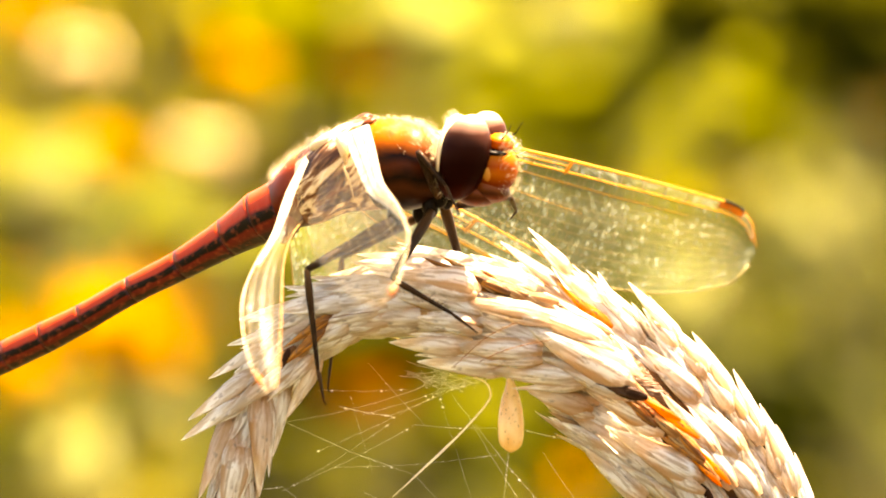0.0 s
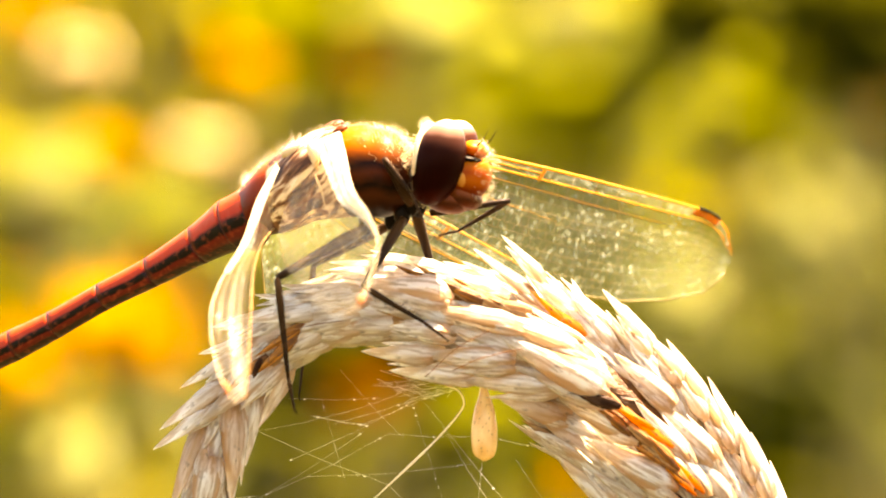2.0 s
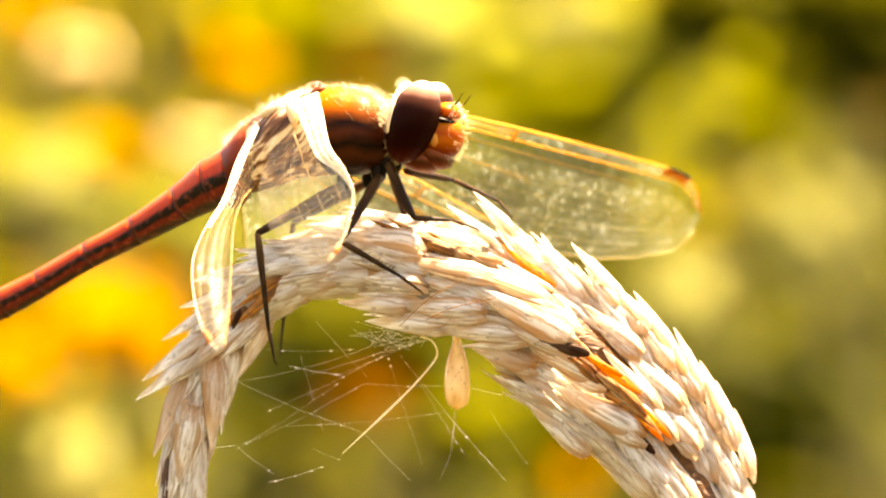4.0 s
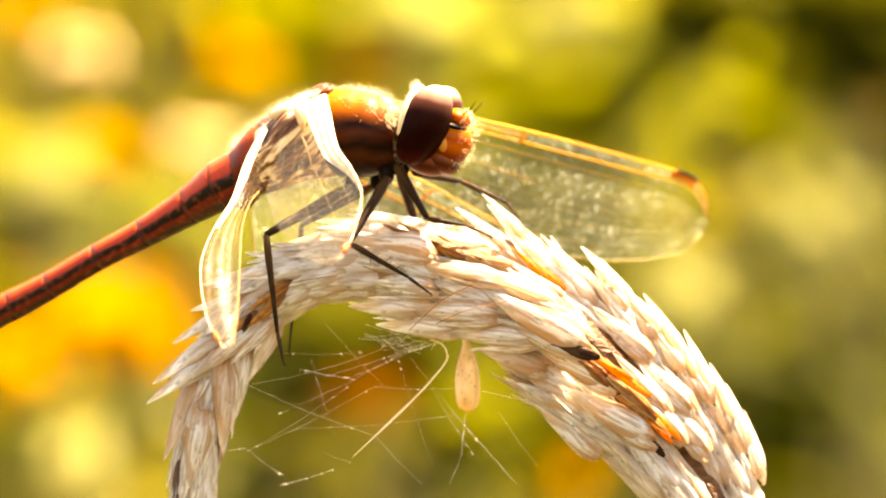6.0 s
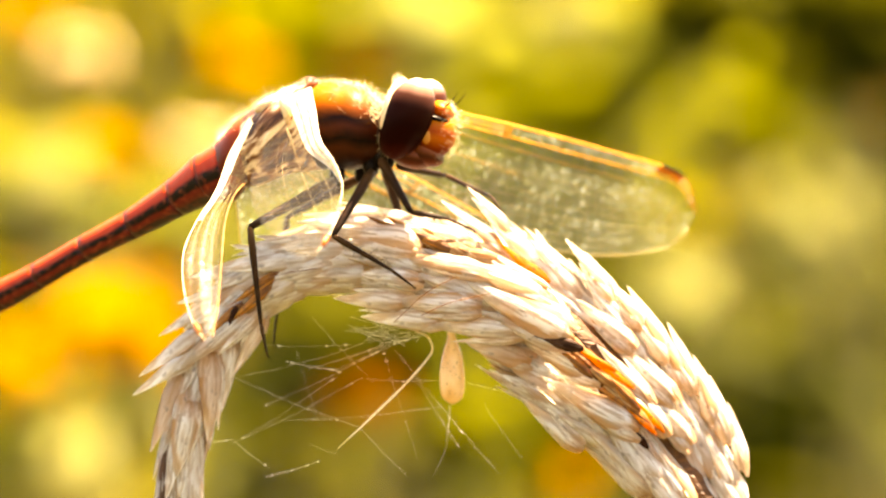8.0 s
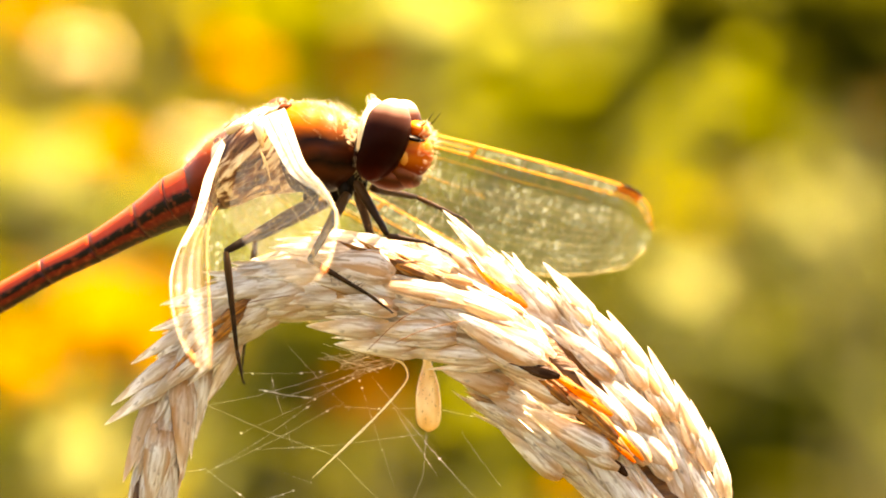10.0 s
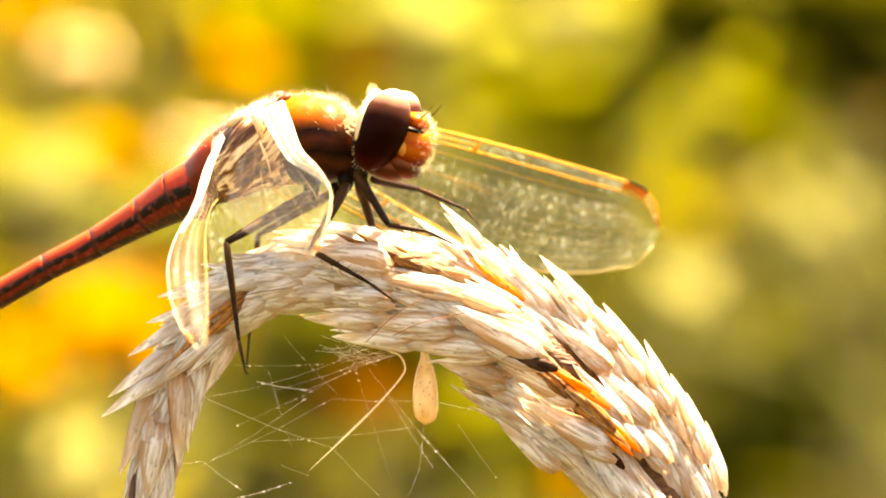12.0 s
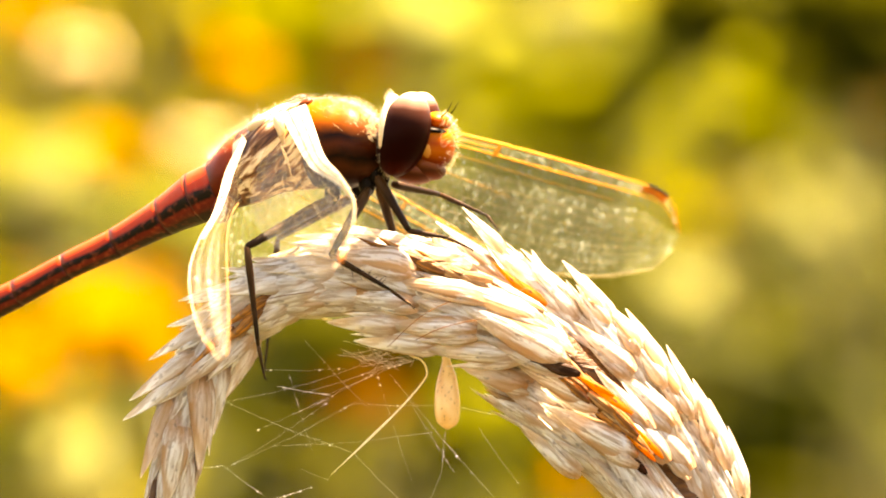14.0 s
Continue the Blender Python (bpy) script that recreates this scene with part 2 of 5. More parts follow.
def plain_material(name, a, b, scale, rough, through=0.0, spec=0.4, through_colour=None, random_mix=0.0):
    m, t, o = shader(name)
    n = node(t, "ShaderNodeTexNoise", Vector=coords(t, scale, scale, scale), Scale=1.0, Detail=3.0).outputs[0]
    c = ramp(t, n, [(0.3, a), (0.7, b)])
    if random_mix:
        isl = t.nodes.new("ShaderNodeNewGeometry").outputs["Random Per Island"]
        c = mixed(t, mul(t, isl, random_mix), c, tuple(0.35 * v for v in a))
    surface(t, o, c, rough, through, through_colour, n, 0.3, 0.02 / scale, spec)
    return m


ABDOMEN_MAT, EYE_MAT, WING_MAT, STRIP_MAT = abdomen_material(), eye_material(), wing_material("wing_membrane", (0.76, 0.82, 0.68), (0.66, 0.76, 0.62), 0.02, 0.42), strip_material()
# lit copy of the membrane: the near wings' sunlight is in its colour
SUNLIT_WING_MAT = wing_material("sunlit_wing_membrane", (0.97, 0.91, 0.80), (0.90, 0.74, 0.48), 0.08, 0.34)
VEIN_GOLD = plain_material("amber_vein", (0.60, 0.24, 0.015), (0.72, 0.34, 0.03), 900, 0.4, 0.35)
# lit copy of the vein for the near wings, sunlight in its cream
VEIN_SUNLIT = plain_material("sunlit_vein", (0.72, 0.56, 0.34), (0.84, 0.72, 0.52), 900, 0.4, 0.4)
VEIN_BROWN = plain_material("brown_vein", (0.20, 0.13, 0.04), (0.42, 0.30, 0.12), 900, 0.45, 0.3)
VEIN_DARK = plain_material("dark_vein", (0.10, 0.05, 0.015), (0.22, 0.12, 0.04), 900, 0.5, 0.1, 0.1)
STIGMA_MAT = plain_material("stigma", (0.34, 0.07, 0.006), (0.60, 0.18, 0.02), 900, 0.4, 0.25)
HAIR_MAT = plain_material("golden_hair", (0.84, 0.72, 0.50), (0.90, 0.82, 0.62), 900, 0.4, 0.5)
SILK_MAT = plain_material("spider_silk", (0.75, 0.72, 0.62), (0.85, 0.82, 0.75), 900, 0.25, 0.3, 0.8)
CAPSULE_MAT = capsule_material()
LEAF_MAT = plain_material("meadow_leaf", (0.09, 0.09, 0.009), (0.155, 0.13, 0.011), 14, 0.7, 0.45, 0.08, (0.23, 0.20, 0.008), 0.5)
PALE_LEAF_MAT = plain_material("pale_leaf", (0.11, 0.115, 0.022), (0.16, 0.17, 0.022), 14, 0.8, 0.5, 0.05, (0.22, 0.235, 0.03), 0.4)
# leaf colour lowered so that it holds the shade of the dark areas
SHADE_LEAF_MAT = plain_material("shade_leaf", (0.034, 0.042, 0.003), (0.055, 0.062, 0.005), 10, 0.8, 0.32, 0.05, (0.08, 0.082, 0.004), 0.5)
OLIVE_MAT = plain_material("olive_leaf", (0.085, 0.090, 0.007), (0.135, 0.138, 0.009), 12, 0.8, 0.45, 0.04, (0.22, 0.225, 0.008), 0.3)
GOLD_MAT = plain_material("goldenrod_floret", (0.47, 0.235, 0.001), (0.55, 0.30, 0.002), 60, 0.8, 0.6, 0.05, (0.55, 0.285, 0.001), 0.2)
CREAM_MAT = plain_material("cream_floret", (0.80, 0.68, 0.40), (0.85, 0.78, 0.55), 60, 0.8, 0.6, 0.1, (0.75, 0.62, 0.34), 0.15)
YELLOW_MAT = plain_material("pale_yellow_floret", (0.46, 0.46, 0.17), (0.53, 0.53, 0.22), 60, 0.8, 0.55, 0.03, (0.46, 0.46, 0.16), 0.2)
RUST_MAT = plain_material("rusty_floret", (0.22, 0.085, 0.002), (0.30, 0.12, 0.003), 60, 0.8, 0.4, 0.04, None, 0.3)
GREEN_STEM = plain_material("green_stem", (0.12, 0.10, 0.02), (0.20, 0.16, 0.04), 30, 0.6)
SOIL = plain_material("meadow_soil", (0.030, 0.028, 0.010), (0.065, 0.055, 0.020), 3.0, 0.95, 0.0, 0.1)


# ---- mesh helpers: a shape is (points, faces) ----
def join(*shapes):
    vs, fs = [], []
    for v, f in shapes:
        k = len(vs)
        vs.extend(v)
        fs.extend(tuple(i + k for i in q) for q in f)
    return vs, fs


def smooth_line(points, n):
    """A Catmull-Rom curve through the points, n samples."""
    p = [np.array(q, float) for q in points]
    p = [2 * p[0] - p[1]] + p + [2 * p[-1] - p[-2]]
    out = []
    for i in range(n):
        u = i / (n - 1) * (len(p) - 3)
        k = min(int(u), len(p) - 4)
        w = u - k
        a, b, c, d = p[k:k + 4]
        out.append(0.5 * (2 * b + (c - a) * w + (2 * a - 5 * b + 4 * c - d) * w * w + (3 * b - a - 3 * c + d) * w ** 3))
    return out


def tube(points, radii, sides=8, flat=1.0, up=(0, 0, 1), cap=True):
    """A lofted tube; flat squeezes it across the up direction."""
    pts = [np.array(p, float) for p in points]
    n = len(pts)
    rad = radii if hasattr(radii, "__len__") else [radii] * n
    vs, fs, side = [], [], None
    for i, p in enumerate(pts):
        t = pts[min(i + 1, n - 1)] - pts[max(i - 1, 0)]
        t = t / (np.linalg.norm(t) + 1e-12)
        if side is None:
            side = np.cross(t, np.array(up, float))
            if np.linalg.norm(side) < 0.2:
                side = np.cross(t, np.array((0.3, 1.0, 0.1)))
        side = side - t * (side @ t)
        side = side / np.linalg.norm(side)
        top = np.cross(side, t)
        for k in range(sides):
            a = 2 * math.pi * k / sides
            vs.append(tuple(p + rad[i] * (math.cos(a) * side * flat + math.sin(a) * top)))
    for i in range(n - 1):
        for k in range(sides):
            q = (k + 1) % sides
            fs.append((i * sides + k, i * sides + q, (i + 1) * sides + q, (i + 1) * sides + k))
    if cap:
        fs.append(tuple(range(sides))[::-1])
        fs.append(tuple((n - 1) * sides + k for k in range(sides)))
    return vs, fs


def ball(centre, semi, axes=None, seg=16, rings=10):
    vs, fs = [], []
    m = np.array(axes, float) if axes is not None else np.eye(3)
    for r in range(rings + 1):
        th = math.pi * r / rings
        for k in range(seg):
            a = 2 * math.pi * k / seg
            q = np.array((semi[0] * math.sin(th) * math.cos(a), semi[1] * math.sin(th) * math.sin(a), semi[2] * math.cos(th)))
            vs.append(tuple(np.array(centre, float) + q @ m))
    for r in range(rings):
        for k in range(seg):
            q = (k + 1) % seg
            fs.append((r * seg + k, (r + 1) * seg + k, (r + 1) * seg + q, r * seg + q))
    return vs, fs


def cone(base, tip, r, sides=3):
    b, t = np.array(base, float), np.array(tip, float)
    d = t - b
    s = np.cross(d, (0.31, 0.77, 0.55))
    s = s / (np.linalg.norm(s) + 1e-12)
    u = np.cross(d, s)
    u = u / (np.linalg.norm(u) + 1e-12)
    vs = [tuple(b + r * (math.cos(2 * math.pi * k / sides) * s + math.sin(2 * math.pi * k / sides) * u)) for k in range(sides)] + [tuple(t)]
    return vs, [(k, (k + 1) % sides, sides) for k in range(sides)] + [tuple(range(sides))[::-1]]


def mesh_of(name, shape, material, offset=(0, 0, 0), scale=MM, smooth=True):
    o = np.array(offset, float)
    me = bpy.data.meshes.new(name)
    me.from_pydata([tuple((np.array(v) - o) * scale) for v in shape[0]], [], [list(f) for f in shape[1]])
    if smooth:
        me.polygons.foreach_set("use_smooth", [True] * len(me.polygons))
    me.materials.append(material)
    me.update()
    return me


def thing(name, at, label, category, group="", kind=""):
    """An empty at a thing's base, which carries its parts."""
    e = new(name)
    e.location = at
    e.empty_display_size = 0.002
    return tagged(e, label, category, group, kind)


def part(name, shape, material, parent, label="", pivot=(0, 0, 0), above=(0, 0, 0), scale=MM, smooth=True, kind=""):
    """One mesh under a thing or a part; pivot is its own origin, above its parent's, both in the thing's space."""
    ob = new(name, mesh_of(name, shape, material, pivot, scale, smooth))
    ob.parent = parent
    ob.location = (Vector(pivot) - Vector(above)) * scale
    return tagged(ob, label, kind=kind)


def rel(p, base):
    return tuple(a - b for a, b in zip(p, base))


# ---- the ground and the meadow behind ----
def build_ground():
    n = 60
    vs, fs = [], []
    for i in range(n + 1):
        for j in range(n + 1):
            x = math.copysign(abs(i / n * 2 - 1) ** 3, i / n * 2 - 1) * 1500
            y = math.copysign(abs(j / n * 2 - 1) ** 3, j / n * 2 - 1) * 1500
            near = math.exp(-(x * x + y * y) / 900)
            vs.append((x, y, near * 0.03 * noise.noise((x * 0.8, y * 0.8, 0)) - 0.02))
    for i in range(n):
        for j in range(n):
            a = i * (n + 1) + j
            fs.append((a, a + n + 1, a + n + 2, a + 1))
    ob = new("ground", mesh_of("ground", (vs, fs), SOIL, scale=1.0))
    tagged(ob, "dry meadow ground of brown soil and thatch", "ground", kind="structure")


def leaf(base, way, length, width, droop, rng):
    """A folded lance-shaped leaf of six faces."""
    b, w = np.array(base, float), np.array(way, float)
    w = w / np.linalg.norm(w)
    side = np.cross(w, (0.1, 0.2, 1.0))
    side = side / (np.linalg.norm(side) + 1e-9)
    side = side * math.cos(rng.uniform(-0.8, 0.8)) + np.cross(side, w) * math.sin(rng.uniform(-0.8, 0.8))
    vs, down = [], np.array((0, 0, -1.0))
    for u, k in ((0, 0.12), (0.35, 1.0), (0.7, 0.75), (1.0, 0.02)):
        c = b + w * length * u + down * droop * u * u
        vs += [tuple(c - side * width * k), tuple(c + down * width * 0.25 * k), tuple(c + side * width * k)]
    fs = []
    for r in range(3):
        for s in (0, 1):
            a = r * 3 + s
            fs.append((a, a + 1, a + 4, a + 3))
    return vs, fs


def rand_way(rng, up=0.0):
    a, z = rng.uniform(0, 2 * math.pi), rng.uniform(-0.6, 1.0) + up
    return np.array((math.cos(a), math.sin(a), z))


def flowering_plant(rng, spot, size, kind):
    """A tall meadow herb: stem to the ground, lance leaves, a head of florets at spot (metres)."""
    name, label, cat, mat, head = {
        "gold": ("goldenrod", "tall goldenrod with bright orange-yellow plume, out of focus", "wildflower", GOLD_MAT, "plume"),
        "cream": ("wild_carrot", "tall herb with a cream white flower umbel, sunlit", "wildflower", CREAM_MAT, "umbel"),
        "rust": ("dock_plant", "tall herb with a rusty brown withered seed head", "wild plant", RUST_MAT, "seed_head"),
        "dark": ("shade_herb", "tall herb put where it is shady, shade in its dark green leaves", "wild plant", SHADE_LEAF_MAT, "leaf_tuft"),
        "olive": ("mugwort", "tall herb with dull olive green leaves", "wild plant", OLIVE_MAT, "leaf_tuft"),
        "yellow": ("hawkweed", "tall herb with pale yellow flowers, sunlit", "wildflower", YELLOW_MAT, "flower_head"),
        "green": ("leafy_herb", "tall herb with pale green backlit top leaves", "wild plant", PALE_LEAF_MAT, "leaf_tuft"),
    }[kind]
    x, y, z = spot
    base = (x + rng.uniform(-0.08, 0.08), y + rng.uniform(-0.05, 0.1), -0.03)
    e = thing(name, base, label, cat, "meadow plants")
    o = np.array(base)
    s = np.array(spot) - o
    line = smooth_line([(0, 0, 0), (s[0] * 0.25, s[1] * 0.25, s[2] * 0.45), (s[0] * 0.8, s[1] * 0.8, s[2] * 0.85), tuple(s)], 14)
    part("stem", tube(line, [0.003 - 0.0016 * i / 13 for i in range(14)], 6), GREEN_STEM, e, scale=1.0)
    leaves = []
    for i in range(22):
        u = rng.uniform(0.1, 0.82)
        k = u * 13
        c = line[int(k)] + (line[int(k) + 1] - line[int(k)]) * (k - int(k))
        leaves.append(leaf(c, rand_way(rng, 0.3), rng.uniform(0.04, 0.08), rng.uniform(0.004, 0.008), 0.015, rng))
    # all but the goldenrod get leaves with shade in their colour
    part("leaves", join(*leaves), LEAF_MAT if kind == "gold" else SHADE_LEAF_MAT, e, kind="stuff", scale=1.0)
    bits = []
    if kind in ("green", "dark", "olive"):
        for i in range(int({"green": 90, "olive": 150, "dark": 260}[kind] * (max(1.0, size / 0.014) ** 1.5 if kind == "dark" else 1.0))):
            c = s + rand_way(rng) * size * rng.uniform(0.0, 0.9)
            bits.append(leaf(c, rand_way(rng), rng.uniform(0.012, 0.026), rng.uniform(0.004, 0.007), 0.003, rng))
    else:
        flat = 0.6 if kind == "cream" else 0.9
        for i in range(int(16 * max(1.0, size / 0.009))):
            w = rand_way(rng, 0.2) * (size * rng.uniform(0.3, 0.9))
            w[2] *= flat
            c = s + w
            bits.append(tube([s * 0.995, s + w * 0.6, c], 0.0006, 3))
            for j in range(14):
                f = c + rand_way(rng) * size * 0.22 * rng.random()
                bits.append(leaf(f, rand_way(rng, 0.1), rng.uniform(0.004, 0.007), rng.uniform(0.0016, 0.0026), 0.001, rng))
    part(head, join(*bits), mat, e, kind="stuff", scale=1.0)
    return e


def leafy_bush(rng, name, label, at, size, mat, count, leaf_len):
    """A shrub: forking limbs and a crown of many single leaves with gaps."""
    e = thing(name, at, label, "shrub", "shrubs behind the meadow")
    w, d, h = size
    tips = []
    for i in range(12):
        top = np.array((rng.uniform(-1, 1) * w * 0.9, rng.uniform(-1, 1) * d * 0.8, h * rng.uniform(0.55, 0.98)))
        line = smooth_line([(rng.uniform(-0.05, 0.05), rng.uniform(-0.05, 0.05), 0), tuple(top * np.array((0.35, 0.35, 0.5))), tuple(top)], 9)
        part("limb", tube(line, [0.012 * (1 - 0.85 * k / 8) for k in range(9)], 5), GREEN_STEM, e, scale=1.0)
        tips += line[2:]
    crown = []
    for i in range(count):
        c = tips[rng.randrange(len(tips))] + np.array((rng.gauss(0, 0.16) * w, rng.gauss(0, 0.2) * d, rng.gauss(0, 0.09) * h))
        c[2] = max(c[2], 0.05)
        crown.append(leaf(c, rand_way(rng), leaf_len * rng.uniform(0.7, 1.3), leaf_len * 0.22, leaf_len * 0.3, rng))
    part("crown", join(*crown), mat, e, kind="stuff", scale=1.0)
    return e


# heads of the meadow plants by kind: right, beyond and above the axis point, radius, in millimetres
MEADOW = {}
MEADOW.setdefault("gold", []).extend([(-61.9, 1900, 53.6, 6.5), (-116.5, 2050, -29.2, 18), (-135.8, 2100, -44.8, 17), (-100.3, 2150, -36.2, 15), (43.4, 2050, -76.1, 14), (-113.7, 2150, 30.8, 7), (-145.3, 2200, 80.2, 8), (-67.8, 2300, -32.3, 14), (-140.8, 2300, -32.3, 24), (-112.4, 2300, -20.1, 22), (-91.8, 2350, -32.9, 18)])
# dark tufts stand in for shaded parts of the meadow
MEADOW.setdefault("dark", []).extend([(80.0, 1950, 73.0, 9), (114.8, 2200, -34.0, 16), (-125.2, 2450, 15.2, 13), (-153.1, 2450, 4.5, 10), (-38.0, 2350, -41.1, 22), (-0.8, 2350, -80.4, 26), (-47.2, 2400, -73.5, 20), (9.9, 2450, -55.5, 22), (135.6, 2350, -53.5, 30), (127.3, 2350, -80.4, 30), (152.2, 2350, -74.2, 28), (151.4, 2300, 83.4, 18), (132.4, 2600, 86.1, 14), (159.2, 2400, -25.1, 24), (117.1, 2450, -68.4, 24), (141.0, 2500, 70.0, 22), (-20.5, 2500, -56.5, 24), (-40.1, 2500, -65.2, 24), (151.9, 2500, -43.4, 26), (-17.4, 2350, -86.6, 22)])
MEADOW.setdefault("rust", []).extend([(-26.7, 2250, 61.9, 8), (-21.6, 1750, -44.9, 8), (142.6, 2250, 50.0, 14)])
MEADOW.setdefault("green", []).extend([(-135.5, 2200, -64.2, 16), (51.9, 2200, 74.4, 20), (-10.5, 2200, 78.3, 12), (22.6, 2200, 64.6, 16), (70.1, 2150, 59.5, 13), (-123.3, 2150, -72.5, 14), (-141.4, 2200, 21.7, 14), (-100.3, 2250, 4.2, 14), (-92.1, 2300, -60.7, 14), (-141.4, 2200, -77.9, 16), (-106.3, 2250, -77.4, 16), (-57.6, 2300, -3.9, 16), (64.1, 2300, 55.0, 16), (15.1, 2250, 63.9, 16), (-46.3, 2350, -90.8, 16)])
MEADOW.setdefault("cream", []).extend([(-113.4, 1950, 59.2, 6.2), (-66.2, 1700, 26.8, 6)])
MEADOW.setdefault("yellow", []).extend([(72.4, 1950, -15.8, 11), (124.0, 2250, 23.1, 15), (127.5, 2150, 7.8, 17), (78.7, 2150, -17.9, 12), (118.0, 2100, 2.0, 12), (130.6, 2250, -6.8, 10), (43.3, 2150, 76.8, 7), (-8.2, 2100, 77.1, 10), (-132.1, 2100, 20.8, 10), (-124.6, 2100, -73.0, 14), (-96.5, 2150, -64.9, 12)])
MEADOW.setdefault("olive", []).extend([(37.0, 2150, 44.0, 18), (100.5, 2100, 35.8, 15), (26.2, 2600, 31.9, 24), (65.7, 2550, 35.8, 26), (20.0, 2050, -60.0, 9), (2.8, 1900, -55.0, 11), (-46.3, 2350, 78.8, 12), (-46.1, 2400, 57.1, 11), (116.2, 2000, 54.2, 11)])
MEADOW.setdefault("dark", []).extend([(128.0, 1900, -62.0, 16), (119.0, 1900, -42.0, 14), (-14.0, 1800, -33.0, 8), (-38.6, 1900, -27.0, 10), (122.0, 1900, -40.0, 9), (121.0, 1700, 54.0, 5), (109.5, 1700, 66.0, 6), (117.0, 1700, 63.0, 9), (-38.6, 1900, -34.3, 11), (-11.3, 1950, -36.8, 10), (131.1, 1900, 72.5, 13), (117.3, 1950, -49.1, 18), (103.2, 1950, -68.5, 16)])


def build_meadow():
    rng = random.Random(7)
    for kind, heads in MEADOW.items():
        for x, y, z, size in heads:
            flowering_plant(random.Random(int(x * 10) * 7919 + int(z * 10)), (x * MM, y * MM, 0.9 + z * MM), size * MM, kind)
    for x, y, h in ((-0.75, 3.3, 1.55), (-0.42, 3.4, 1.7), (-0.12, 3.3, 1.6), (-0.30, 4.2, 1.9)):
        leafy_bush(rng, "shrub", "sunlit yellow-green shrub with small leaves", (x, y, -0.03), (0.30, 0.35, h), LEAF_MAT, 2600, 0.05)
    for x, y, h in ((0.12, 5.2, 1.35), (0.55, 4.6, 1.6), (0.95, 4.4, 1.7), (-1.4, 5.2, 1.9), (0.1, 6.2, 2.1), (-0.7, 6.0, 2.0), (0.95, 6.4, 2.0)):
        leafy_bush(rng, "shrub", "shrub behind the meadow, shade put into its dark green leaves", (x, y, -0.03), (0.45, 0.45, h), SHADE_LEAF_MAT, 2400, 0.07)
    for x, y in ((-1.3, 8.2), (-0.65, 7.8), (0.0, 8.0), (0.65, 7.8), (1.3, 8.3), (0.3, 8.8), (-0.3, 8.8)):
        leafy_bush(rng, "hedge_bush", "tall hedge bush far behind, shade put into its dark green leaves", (x, y, -0.03), (0.5, 0.5, 2.7), SHADE_LEAF_MAT, 2600, 0.15)
    # grass between the plants
    blades = []
    for i in range(14000):
        x, y = rng.uniform(-5, 5), rng.uniform(-4.0, 8.0)
        w = np.array((rng.gauss(0, 0.25), rng.gauss(0, 0.25), 1.0))
        blades.append(leaf((x, y, -0.04), w, rng.uniform(0.15, 0.42), 0.0045, rng.uniform(0.02, 0.14), rng))
    g = new("grass", mesh_of("grass", join(*blades), PALE_LEAF_MAT, scale=1.0))
    tagged(g, "long yellow-green meadow grass", "grass", kind="stuff")


# ---- the ear of grass ----
EAR_STRANDS = [  # the ear's crowded branches: middle line, radius at its ends and middle, whorls
    ([rel(p, EAR_AT) for p in ((16.53, 0.50, -15.54), (14.52, 0.60, -11.65), (12.20, 0.80, -8.09), (9.65, 1.00, -5.48), (7.47, 1.00, -3.60), (6.40, 1.00, -2.66))], (1.65, 1.5, 1.0), 19, (2, 9), (0.9, 1.2)),
    ([rel(p, EAR_AT) for p in ((8.02, -2.00, -5.70), (5.76, -2.00, -4.56), (1.76, -1.60, -3.17), (-2.24, -1.00, -2.65), (-5.59, -0.50, -3.51), (-7.93, 0.00, -5.74), (-9.22, 0.00, -8.55), (-9.97, 0.00, -11.77), (-10.29, 0.00, -14.98))], (1.2, 1.25, 0.62), 24, (1, 9), (0.95, 1.2)),
    ([rel(p, EAR_AT) for p in ((14.11, -1.00, -14.80), (11.97, -1.00, -12.00), (9.70, -1.20, -9.96), (8.04, -1.20, -8.79), (6.89, -1.00, -8.04))], (1.3, 1.1, 0.75), 10, (1, 9), (0.95, 1.2)),
    ([rel(p, EAR_AT) for p in ((7.82, 1.00, -4.00), (4.47, 1.40, -2.39), (1.51, 1.40, -1.59), (-1.45, 1.20, -1.45), (-4.09, 1.00, -2.23), (-5.97, 1.00, -3.52))], (0.9, 0.9, 0.65), 10, (0, 8), (0.95, 1.2)),
]
EAR_SPINE = [rel(p, EAR_AT) for p in ((15.57, 0.00, -15.25), (13.69, 0.00, -12.03), (11.15, 0.00, -8.68), (8.20, 0.00, -5.74), (4.85, 0.00, -3.73), (0.96, 0.00, -2.65), (-2.79, 0.00, -2.79), (-6.00, 0.00, -3.99), (-8.15, 0.00, -6.14), (-9.49, 0.00, -8.82), (-10.29, 0.00, -11.77), (-10.61, 0.00, -14.98))]


